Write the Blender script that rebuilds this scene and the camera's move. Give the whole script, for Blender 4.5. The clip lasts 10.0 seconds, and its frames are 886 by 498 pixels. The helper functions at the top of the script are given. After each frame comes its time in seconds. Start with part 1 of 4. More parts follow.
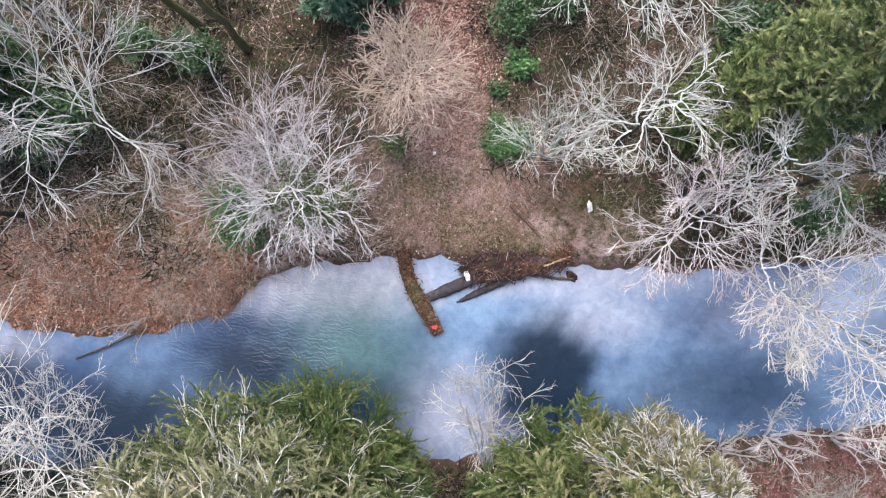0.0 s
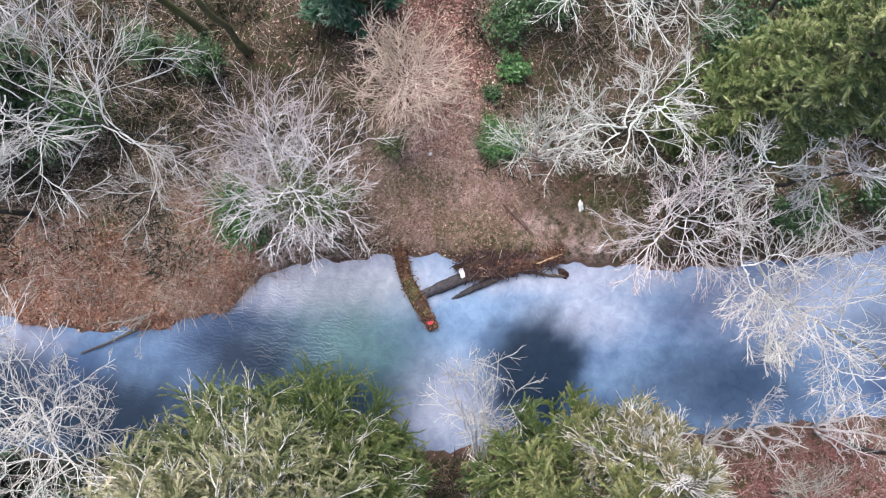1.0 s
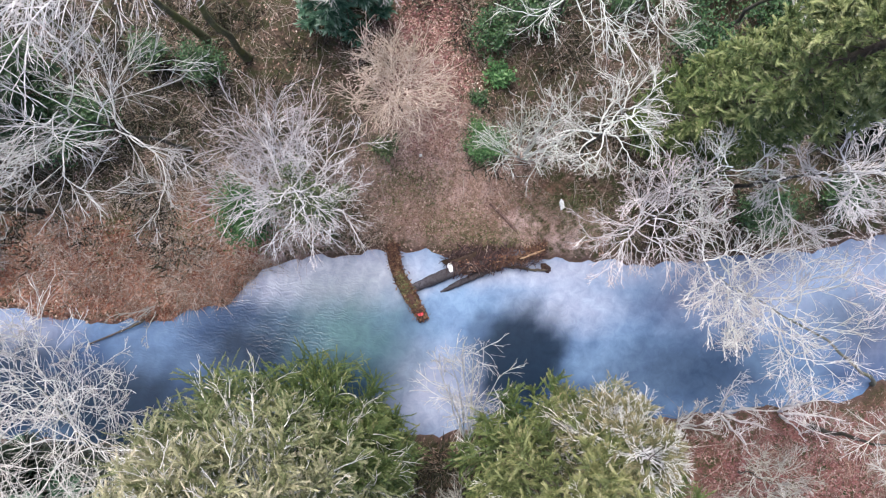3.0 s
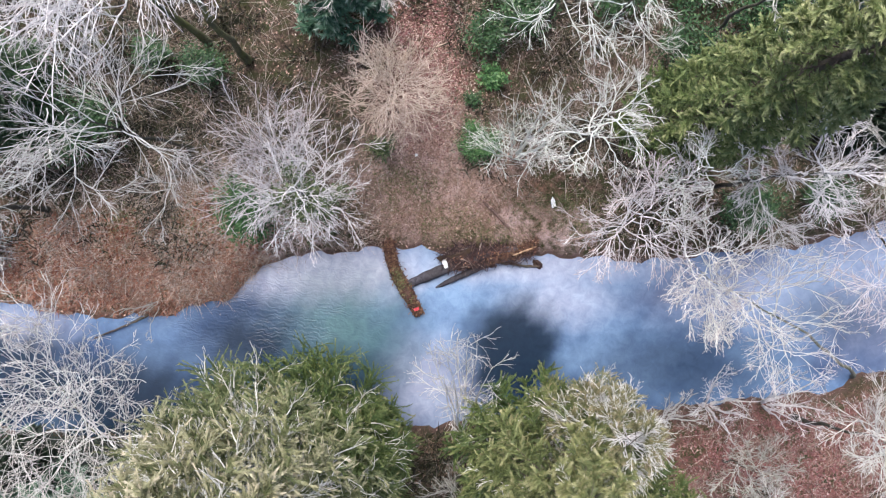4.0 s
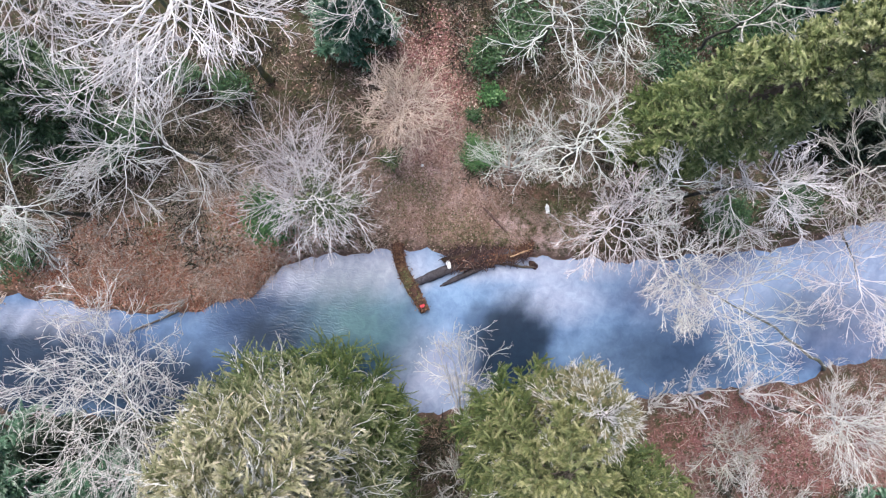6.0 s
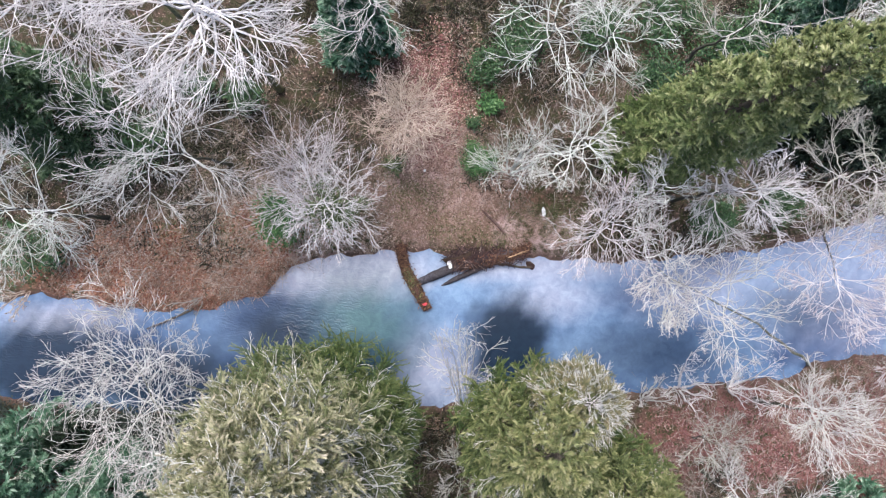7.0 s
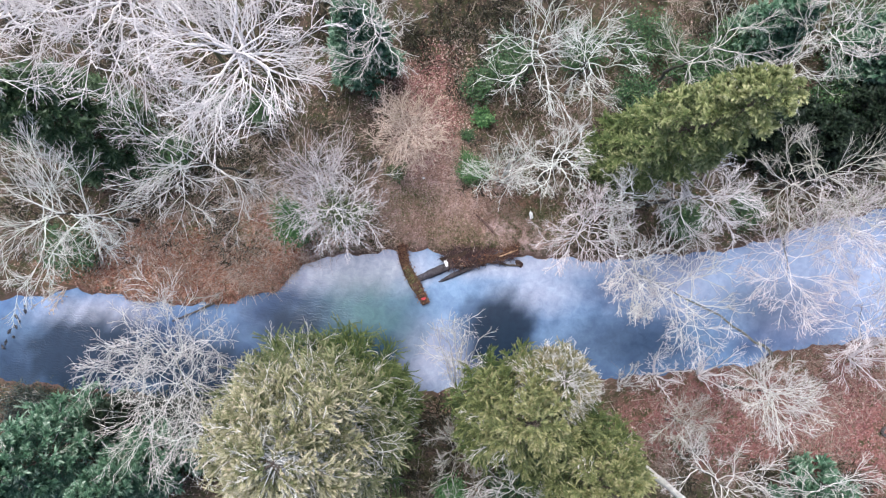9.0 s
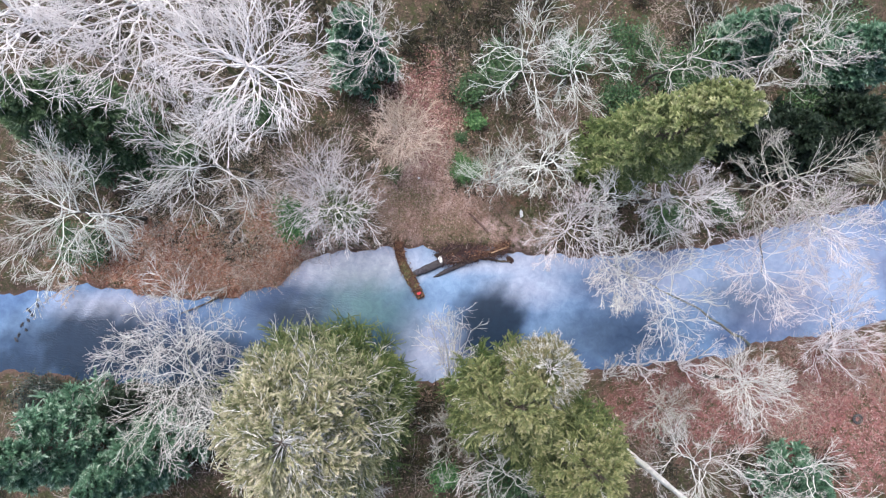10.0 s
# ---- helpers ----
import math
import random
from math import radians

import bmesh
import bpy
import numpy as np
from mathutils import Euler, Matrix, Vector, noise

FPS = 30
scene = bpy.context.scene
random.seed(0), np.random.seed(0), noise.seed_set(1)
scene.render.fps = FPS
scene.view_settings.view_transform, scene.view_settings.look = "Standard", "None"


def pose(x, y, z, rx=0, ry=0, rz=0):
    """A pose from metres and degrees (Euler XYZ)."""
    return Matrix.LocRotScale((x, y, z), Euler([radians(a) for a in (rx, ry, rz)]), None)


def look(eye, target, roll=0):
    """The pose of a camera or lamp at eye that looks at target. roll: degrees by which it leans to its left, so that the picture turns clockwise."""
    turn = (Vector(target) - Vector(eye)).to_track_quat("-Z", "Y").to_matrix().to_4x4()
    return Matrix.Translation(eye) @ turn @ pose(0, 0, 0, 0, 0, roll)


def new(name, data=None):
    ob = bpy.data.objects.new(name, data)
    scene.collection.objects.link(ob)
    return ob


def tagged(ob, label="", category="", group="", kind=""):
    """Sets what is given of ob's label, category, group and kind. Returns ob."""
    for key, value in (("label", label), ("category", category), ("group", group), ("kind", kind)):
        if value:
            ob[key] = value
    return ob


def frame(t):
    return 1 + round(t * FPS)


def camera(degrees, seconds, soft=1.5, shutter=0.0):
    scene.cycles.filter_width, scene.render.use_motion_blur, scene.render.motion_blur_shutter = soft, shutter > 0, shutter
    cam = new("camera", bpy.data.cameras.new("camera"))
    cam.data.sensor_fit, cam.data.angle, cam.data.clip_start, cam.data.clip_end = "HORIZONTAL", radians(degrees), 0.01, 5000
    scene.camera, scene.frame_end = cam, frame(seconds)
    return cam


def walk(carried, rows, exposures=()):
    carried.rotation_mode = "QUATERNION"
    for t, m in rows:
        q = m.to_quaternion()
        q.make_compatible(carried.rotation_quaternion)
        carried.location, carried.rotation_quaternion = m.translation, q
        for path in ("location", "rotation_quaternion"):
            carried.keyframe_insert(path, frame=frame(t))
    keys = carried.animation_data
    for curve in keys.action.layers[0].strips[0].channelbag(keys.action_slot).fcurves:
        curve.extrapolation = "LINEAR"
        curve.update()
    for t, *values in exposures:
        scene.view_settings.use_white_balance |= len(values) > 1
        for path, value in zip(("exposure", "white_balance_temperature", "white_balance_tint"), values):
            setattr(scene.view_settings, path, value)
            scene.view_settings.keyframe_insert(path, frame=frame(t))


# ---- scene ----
cam = camera(66.0, 10.0, 1.2)
METRES, EYE, TILT, LEAN, TURN = 14.38, 28.75, -90.0, 0.0, 0.0
SIDE, SWING = 22.0, 1.53
ROWS = [
    (0.0, 0.0, 0.0, 0.0, 0.0, 0.0, -0.0),
    (0.5, 0.0002, -0.0297, 0.0007, -0.12, -0.08, -0.01),
    (1.0, 0.0006, -0.0601, 0.001, -0.23, -0.14, -0.02),
    (1.5, 0.0013, -0.091, 0.0015, -0.34, -0.2, -0.03),
    (2.0, 0.0016, -0.1224, 0.0015, -0.46, -0.25, -0.04),
    (2.5, 0.0016, -0.1542, 0.0014, -0.59, -0.3, -0.05),
    (4.0, 0.0021, -0.2543, 0.0015, -1.0, -0.53, -0.04),
    (4.5, 0.003, -0.2984, 0.0021, -0.96, -0.58, -0.05),
    (5.0, 0.0038, -0.3501, 0.0023, -0.8, -0.51, -0.05),
    (5.5, 0.0042, -0.4069, 0.0019, -0.72, -0.44, -0.06),
    (7.0, 0.0071, -0.591, -0.0001, -0.49, -0.26, -0.06),
    (7.5, 0.0085, -0.6566, 0.0007, -0.43, -0.26, -0.06),
    (8.0, 0.01, -0.7226, 0.0008, -0.4, -0.24, -0.07),
    (8.5, 0.0106, -0.7909, 0.0015, -0.43, -0.24, -0.07),
    (9.0, 0.0112, -0.8622, 0.0023, -0.52, -0.29, -0.07),
    (9.5, 0.0115, -0.9332, 0.0028, -0.65, -0.37, -0.07),
    (10.0, 0.0113, -0.9998, 0.0042, -0.8, -0.49, -0.08),
]
walk(cam, [(t, pose(0, 0, EYE, TILT, LEAN, TURN) @ pose(SIDE * x, METRES * y, SIDE * z, 90 + SWING * pitch, roll, SWING * yaw)) for t, x, y, z, yaw, pitch, roll in ROWS],
     [(0.0, 1.355, 6060, 11), (10.0, 1.325, 5920, 10.5)])

# ---- world, sun ----
SUN_UP, SUN_ROUND = radians(63), radians(-20)
world = bpy.data.worlds.new("sky")
scene.world = world
world.use_nodes = True
wn = world.node_tree
sky = wn.nodes.new("ShaderNodeTexSky")
sky.sky_type, sky.sun_disc, sky.sun_elevation, sky.sun_rotation = "NISHITA", False, SUN_UP, SUN_ROUND
sky.air_density, sky.dust_density, sky.ozone_density = 1.0, 4.0, 1.0
wn.nodes["Background"].inputs["Strength"].default_value = 0.108
wn.links.new(sky.outputs[0], wn.nodes["Background"].inputs["Color"])
lamp = bpy.data.lights.new("sun", "SUN")
lamp.energy, lamp.angle, lamp.color = 1.8, radians(36), (1.0, 0.93, 0.86)
sun = new("sun", lamp)
sun.matrix_world = look((math.sin(SUN_ROUND) * math.cos(SUN_UP) * 60, math.cos(SUN_ROUND) * math.cos(SUN_UP) * 60, math.sin(SUN_UP) * 60), (0, 0, 0))


# ---- materials ----
def mix(nt, kind, fac, a, b):
    n = nt.nodes.new("ShaderNodeMix")
    n.data_type, n.blend_type = "RGBA", kind
    for socket, value in ((n.inputs[0], fac), (n.inputs[6], a), (n.inputs[7], b)):
        if isinstance(value, (int, float)):
            socket.default_value = value
        elif isinstance(value, tuple):
            socket.default_value = (*value, 1)
        else:
            nt.links.new(value, socket)
    return n.outputs[2]


def wave(nt, scale, detail=4, rough=0.55, low=0.35, high=0.65, stretch=None, turn=0.0, warp=0.0):
    tc = nt.nodes.new("ShaderNodeNewGeometry").outputs["Position"]
    if stretch:
        mp = nt.nodes.new("ShaderNodeMapping")
        mp.inputs["Scale"].default_value = stretch
        mp.inputs["Rotation"].default_value = (0, 0, turn)
        nt.links.new(tc, mp.inputs[0])
        tc = mp.outputs[0]
    n = nt.nodes.new("ShaderNodeTexNoise")
    n.inputs["Scale"].default_value, n.inputs["Detail"].default_value, n.inputs["Roughness"].default_value = scale, detail, rough
    n.inputs["Distortion"].default_value = warp
    nt.links.new(tc, n.inputs["Vector"])
    r = nt.nodes.new("ShaderNodeMapRange")
    r.inputs[1].default_value, r.inputs[2].default_value = low, high
    nt.links.new(n.outputs[0], r.inputs[0])
    return r.outputs[0]


def material(name, rough=0.85, spec=0.3):
    m = bpy.data.materials.new(name)
    m.use_nodes = True
    b = m.node_tree.nodes["Principled BSDF"]
    b.inputs["Roughness"].default_value = rough
    b.inputs["Specular IOR Level"].default_value = spec
    return m, m.node_tree, b


def bump(nt, b, height, strength, distance):
    n = nt.nodes.new("ShaderNodeBump")
    n.inputs["Strength"].default_value, n.inputs["Distance"].default_value = strength, distance
    nt.links.new(height, n.inputs["Height"])
    nt.links.new(n.outputs[0], b.inputs["Normal"])


def attribute(nt, name):
    n = nt.nodes.new("ShaderNodeAttribute")
    n.attribute_name = name
    return n.outputs["Fac"]


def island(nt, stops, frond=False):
    """frond: the tone stored on the mesh, with its painted inner shade, counts for more than chance."""
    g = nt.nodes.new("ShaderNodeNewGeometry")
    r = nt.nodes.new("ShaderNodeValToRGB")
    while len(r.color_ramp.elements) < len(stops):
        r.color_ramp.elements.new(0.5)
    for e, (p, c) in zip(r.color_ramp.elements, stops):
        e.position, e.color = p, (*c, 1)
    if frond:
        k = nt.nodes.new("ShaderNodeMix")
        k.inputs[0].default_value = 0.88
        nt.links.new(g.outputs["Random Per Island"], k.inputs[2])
        nt.links.new(attribute(nt, "tone_shade"), k.inputs[3])
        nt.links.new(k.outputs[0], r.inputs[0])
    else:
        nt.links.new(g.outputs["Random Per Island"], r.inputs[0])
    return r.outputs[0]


def bark(name, pale, dark, moss, mossy=0.35):
    m, nt, b = material(name, 0.9, 0.2)
    c = mix(nt, "MIX", wave(nt, 1.3, 4), pale, dark)
    c = mix(nt, "MIX", wave(nt, 9, 3, low=0.45, high=0.75), c, tuple(v * 0.6 for v in dark))
    k = nt.nodes.new("ShaderNodeMath")
    k.operation = "MULTIPLY"
    k.inputs[1].default_value = mossy
    nt.links.new(wave(nt, 0.6, 3, low=0.45, high=0.7), k.inputs[0])
    c = mix(nt, "MIX", k.outputs[0], c, moss)
    nt.links.new(c, b.inputs["Base Color"])
    bump(nt, b, wave(nt, 30, 4), 0.5, 0.02)
    return m


def leafy(name, stops, rough=0.55, patch=None, higher=None, frond=False):
    """higher: low, high and the colours that take over between those heights."""
    m, nt, b = material(name, rough, 0.3)
    c = island(nt, stops, frond)
    if higher:
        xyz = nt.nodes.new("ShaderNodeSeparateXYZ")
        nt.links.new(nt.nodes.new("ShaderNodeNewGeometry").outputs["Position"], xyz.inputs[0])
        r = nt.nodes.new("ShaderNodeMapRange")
        r.inputs[1].default_value, r.inputs[2].default_value, r.inputs[4].default_value = higher[0], higher[1], 0.75
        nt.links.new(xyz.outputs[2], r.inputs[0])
        c = mix(nt, "MIX", r.outputs[0], c, island(nt, higher[2], frond))
    if patch:
        c = mix(nt, "MIX", wave(nt, 0.7, 3, low=0.42, high=0.62), c, patch)
    c = mix(nt, "MULTIPLY", 0.5, c, mix(nt, "MIX", wave(nt, 5, 3), (0.5, 0.5, 0.5), (1, 1, 1)))
    nt.links.new(c, b.inputs["Base Color"])
    return m


BARK_WHITE = bark("pale_bark", (0.80, 0.77, 0.72), (0.62, 0.59, 0.54), (0.50, 0.52, 0.38))
BARK_BLEACHED = bark("bleached_bark", (0.91, 0.86, 0.835), (0.74, 0.68, 0.655), (0.58, 0.57, 0.47), 0.25)
BARK_GREY = bark("grey_bark", (0.62, 0.59, 0.54), (0.45, 0.42, 0.37), (0.38, 0.40, 0.26), 0.6)
BARK_LICHEN = bark("lichen_grey_bark", (0.82, 0.82, 0.765), (0.60, 0.61, 0.55), (0.46, 0.52, 0.37), 0.4)
BARK_TAN = bark("tan_bark", (0.80, 0.67, 0.55), (0.64, 0.50, 0.40), (0.33, 0.28, 0.14), 0.4)
BARK_PINK = bark("pinkish_bark", (0.83, 0.785, 0.77), (0.67, 0.605, 0.59), (0.50, 0.48, 0.42), 0.2)
BARK_TRUNK = bark("trunk_bark", (0.13, 0.118, 0.10), (0.07, 0.062, 0.053), (0.07, 0.075, 0.035), 0.7)
BARK_MOSS = bark("mossy_bark", (0.24, 0.22, 0.17), (0.13, 0.12, 0.09), (0.11, 0.13, 0.05), 0.7)
BARK_YELLOW = bark("lichened_bark", (0.20, 0.19, 0.11), (0.12, 0.115, 0.07), (0.17, 0.18, 0.05), 0.8)
BARK_DARK = bark("dark_bark", (0.14, 0.11, 0.09), (0.08, 0.06, 0.05), (0.10, 0.11, 0.05))
TWIG_PALE = bark("pale_twig_bark", (0.66, 0.60, 0.56), (0.44, 0.38, 0.35), (0.40, 0.40, 0.30), 0.3)
TWIG_WHITE = bark("white_twig_bark", (0.87, 0.81, 0.79), (0.68, 0.61, 0.59), (0.50, 0.48, 0.40), 0.2)
TWIG_PINK = bark("pinkish_twig_bark", (0.68, 0.58, 0.555), (0.46, 0.36, 0.34), (0.40, 0.37, 0.31), 0.2)
TWIG_GREY = bark("grey_twig_bark", (0.50, 0.47, 0.42), (0.31, 0.285, 0.25), (0.30, 0.31, 0.20), 0.5)
TWIG_TAN = bark("tan_twig_bark", (0.56, 0.40, 0.32), (0.38, 0.255, 0.205), (0.28, 0.23, 0.12), 0.4)
WOOD_WET = bark("wet_grey_wood", (0.105, 0.096, 0.108), (0.045, 0.041, 0.048), (0.10, 0.085, 0.07), 0.3)
LOG_BROWN = bark("rotten_brown_wood", (0.11, 0.058, 0.044), (0.05, 0.028, 0.023), (0.13, 0.11, 0.04), 0.4)
DEBRIS = bark("rotten_debris", (0.085, 0.048, 0.044), (0.035, 0.021, 0.02), (0.10, 0.08, 0.03), 0.3)
MUDDY_WOOD = bark("muddy_wood", (0.20, 0.13, 0.11), (0.11, 0.068, 0.058), (0.15, 0.10, 0.08), 0.3)
WOOD_SPLIT = bark("split_wood", (0.52, 0.36, 0.22), (0.34, 0.20, 0.12), (0.4, 0.28, 0.16), 0.2)
# Ramps start dark, painted as shade within the spray, and end pale.
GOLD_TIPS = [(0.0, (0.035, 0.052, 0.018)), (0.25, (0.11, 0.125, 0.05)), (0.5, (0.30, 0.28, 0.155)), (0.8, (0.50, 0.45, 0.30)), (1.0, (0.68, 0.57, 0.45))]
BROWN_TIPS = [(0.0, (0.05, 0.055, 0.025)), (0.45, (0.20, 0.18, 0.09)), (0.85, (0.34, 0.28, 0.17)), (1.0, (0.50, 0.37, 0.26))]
GREEN_LOW = [(0.0, (0.020, 0.042, 0.011)), (0.45, (0.055, 0.090, 0.022)), (0.85, (0.12, 0.150, 0.042)), (1.0, (0.24, 0.225, 0.10))]
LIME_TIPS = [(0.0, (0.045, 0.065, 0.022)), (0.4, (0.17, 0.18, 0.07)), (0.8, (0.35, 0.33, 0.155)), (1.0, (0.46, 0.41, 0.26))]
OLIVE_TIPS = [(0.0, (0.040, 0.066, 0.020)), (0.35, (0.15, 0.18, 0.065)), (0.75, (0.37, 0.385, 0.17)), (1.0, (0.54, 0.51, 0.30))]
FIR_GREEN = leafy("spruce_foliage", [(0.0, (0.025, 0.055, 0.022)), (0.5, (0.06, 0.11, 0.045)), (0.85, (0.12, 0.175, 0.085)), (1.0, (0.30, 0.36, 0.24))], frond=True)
CEDAR = leafy("cedar_foliage", GREEN_LOW, higher=(6, 17, LIME_TIPS), frond=True)
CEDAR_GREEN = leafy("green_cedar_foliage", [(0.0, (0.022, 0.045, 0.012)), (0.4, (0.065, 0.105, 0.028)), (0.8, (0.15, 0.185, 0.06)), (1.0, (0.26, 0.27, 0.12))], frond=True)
CEDAR_GOLD = leafy("golden_cedar_foliage", GREEN_LOW, higher=(8.5, 17, GOLD_TIPS), frond=True)
CEDAR_BROWN = leafy("brown_cedar_foliage", GREEN_LOW, higher=(3, 11, BROWN_TIPS), frond=True)
CYPRESS = leafy("cypress_foliage", [(0.0, (0.035, 0.070, 0.020)), (0.45, (0.080, 0.125, 0.032)), (0.85, (0.15, 0.19, 0.055)), (1.0, (0.28, 0.29, 0.12))], higher=(2, 22, OLIVE_TIPS), frond=True)
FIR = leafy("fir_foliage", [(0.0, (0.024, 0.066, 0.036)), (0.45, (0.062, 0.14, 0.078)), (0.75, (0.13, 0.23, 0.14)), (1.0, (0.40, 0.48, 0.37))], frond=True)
# Conifer foliage with the shade it stands in put into its colour.
SHADED_CONIFER = leafy("shaded_conifer_foliage", [(0.0, (0.006, 0.013, 0.007)), (0.5, (0.013, 0.026, 0.013)), (0.85, (0.026, 0.045, 0.023)), (1.0, (0.09, 0.12, 0.075))], frond=True)
HOLLY = leafy("evergreen_leaves", [(0.0, (0.016, 0.042, 0.014)), (0.5, (0.035, 0.085, 0.026)), (0.9, (0.07, 0.13, 0.045)), (1.0, (0.16, 0.22, 0.11))], 0.4)
IVY = leafy("ivy_leaves", [(0.0, (0.035, 0.06, 0.022)), (0.5, (0.10, 0.13, 0.05)), (1.0, (0.24, 0.26, 0.13))], 0.5)
# Near-black leaves that carry the shade under the trees in their colour.
SHADE_LEAVES = leafy("shade_leaves", [(0.0, (0.010, 0.018, 0.014)), (0.6, (0.024, 0.036, 0.026)), (1.0, (0.07, 0.085, 0.06))], 0.5)
FERN = leafy("fern_leaves", [(0.0, (0.03, 0.085, 0.024)), (0.6, (0.075, 0.18, 0.052)), (1.0, (0.18, 0.29, 0.11))], 0.5)
LITTER = leafy("leaf_litter", [(0.0, (0.12, 0.070, 0.052)), (0.35, (0.30, 0.185, 0.14)), (0.7, (0.47, 0.32, 0.255)), (0.93, (0.47, 0.32, 0.25)), (1.0, (0.74, 0.62, 0.52))], 0.8)
RUSSET = leafy("russet_litter", [(0.0, (0.115, 0.046, 0.042)), (0.55, (0.29, 0.128, 0.115)), (0.9, (0.37, 0.205, 0.185)), (1.0, (0.52, 0.39, 0.34))], 0.8)
PALE_STEM = leafy("pale_dry_stems", [(0.0, (0.36, 0.27, 0.20)), (0.6, (0.54, 0.43, 0.34)), (1.0, (0.72, 0.62, 0.53))], 0.85)
RUSTY = leafy("rust_brown_litter", [(0.0, (0.14, 0.052, 0.034)), (0.5, (0.38, 0.15, 0.088)), (0.85, (0.48, 0.27, 0.18)), (1.0, (0.68, 0.52, 0.40))], 0.8)
STRAW = leafy("dead_grass", [(0.0, (0.23, 0.13, 0.095)), (0.6, (0.42, 0.27, 0.205)), (1.0, (0.62, 0.47, 0.38))], 0.85)
WET_LEAVES = leafy("wet_brown_leaves", [(0.0, (0.05, 0.026, 0.018)), (0.5, (0.115, 0.055, 0.035)), (0.9, (0.20, 0.11, 0.06)), (1.0, (0.34, 0.23, 0.14))], 0.8)
JAM_LEAVES = leafy("jam_leaves", [(0.0, (0.045, 0.022, 0.02)), (0.55, (0.11, 0.05, 0.04)), (0.85, (0.26, 0.12, 0.07)), (1.0, (0.52, 0.33, 0.2))], 0.7)
DRIFT = leafy("drift_sticks", [(0.0, (0.030, 0.018, 0.019)), (0.7, (0.082, 0.049, 0.046)), (0.93, (0.20, 0.13, 0.11)), (1.0, (0.50, 0.42, 0.36))], 0.8)
THICKET = leafy("undergrowth_leaves", [(0.0, (0.014, 0.012, 0.008)), (0.35, (0.036, 0.030, 0.019)), (0.6, (0.040, 0.050, 0.020)), (0.85, (0.11, 0.088, 0.060)), (1.0, (0.28, 0.24, 0.18))], 0.8)
MOSSY = leafy("moss_leaves", [(0.0, (0.07, 0.085, 0.03)), (0.6, (0.15, 0.165, 0.065)), (1.0, (0.28, 0.27, 0.13))], 0.8)
BRAMBLE = leafy("dead_stems", [(0.0, (0.15, 0.105, 0.075)), (0.5, (0.28, 0.22, 0.17)), (1.0, (0.56, 0.49, 0.42))], 0.85)

GROUND, nt, b = material("woodland_floor", 0.95, 0.15)
c = mix(nt, "MIX", wave(nt, 0.9, 6, 0.65), (0.085, 0.058, 0.042), (0.022, 0.018, 0.013))
c = mix(nt, "MIX", wave(nt, 7, 4, 0.7, 0.4, 0.75), c, (0.22, 0.158, 0.12))
c = mix(nt, "MIX", attribute(nt, "russet"), c, mix(nt, "MIX", wave(nt, 5, 4, 0.7), (0.38, 0.18, 0.155), (0.145, 0.065, 0.06)))
c = mix(nt, "MIX", attribute(nt, "rust"), c, mix(nt, "MIX", wave(nt, 3, 6, 0.75), (0.64, 0.37, 0.25), mix(nt, "MIX", wave(nt, 0.6, 4, 0.6, 0.4, 0.6), (0.32, 0.165, 0.11), (0.13, 0.075, 0.045))))
c = mix(nt, "MIX", attribute(nt, "mud"), c, mix(nt, "MIX", wave(nt, 1.1, 6, 0.7), (0.70, 0.53, 0.51), (0.45, 0.295, 0.235)))
k = nt.nodes.new("ShaderNodeMath")
k.operation = "MULTIPLY"
nt.links.new(attribute(nt, "moss"), k.inputs[0])
nt.links.new(wave(nt, 2.2, 5, 0.7, 0.42, 0.62), k.inputs[1])
c = mix(nt, "MIX", k.outputs[0], c, (0.060, 0.066, 0.028))
c = mix(nt, "MIX", attribute(nt, "wet"), c, (0.155, 0.098, 0.085))
c = mix(nt, "MULTIPLY", 0.6, c, mix(nt, "MIX", wave(nt, 22, 4, 0.75, 0.3, 0.6), (0.35, 0.33, 0.3), (1.25, 1.2, 1.15)))
nt.links.new(c, b.inputs["Base Color"])
bump(nt, b, wave(nt, 14, 6, 0.7, 0.2, 0.8), 0.9, 0.12)

WATER, nt, b = material("river_water", 0.25, 0.5)
b.inputs["IOR"].default_value = 1.45
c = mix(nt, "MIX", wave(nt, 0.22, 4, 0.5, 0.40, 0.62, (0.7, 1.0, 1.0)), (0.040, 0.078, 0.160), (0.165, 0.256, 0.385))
# Pale shallows, and milky sky reflection painted on at some spots.
c = mix(nt, "MIX", attribute(nt, "shoal_sky"), c, (0.47, 0.475, 0.54))
c = mix(nt, "MIX", attribute(nt, "green"), c, (0.085, 0.165, 0.150))
# Dark reflections of the bank trees, painted into the water colour.
c = mix(nt, "MIX", attribute(nt, "tree_reflection"), c, (0.008, 0.018, 0.034))
c = mix(nt, "MULTIPLY", 1.0, c, mix(nt, "MIX", wave(nt, 2.4, 5, 0.7, 0.3, 0.7, None, 0.0, 0.6), (0.76, 0.78, 0.83), (1.18, 1.16, 1.14)))
nt.links.new(c, b.inputs["Base Color"])
at = nt.nodes.new("ShaderNodeMapping")
at.inputs["Rotation"].default_value = (0, 0, 0.16)
at.inputs["Scale"].default_value = (0.95, 1.0, 1.0)
nt.links.new(nt.nodes.new("ShaderNodeNewGeometry").outputs["Position"], at.inputs[0])
bands = nt.nodes.new("ShaderNodeTexWave")
bands.wave_type, bands.bands_direction, bands.wave_profile = "BANDS", "Y", "SIN"
bands.inputs["Scale"].default_value, bands.inputs["Distortion"].default_value = 1.6, 16.0
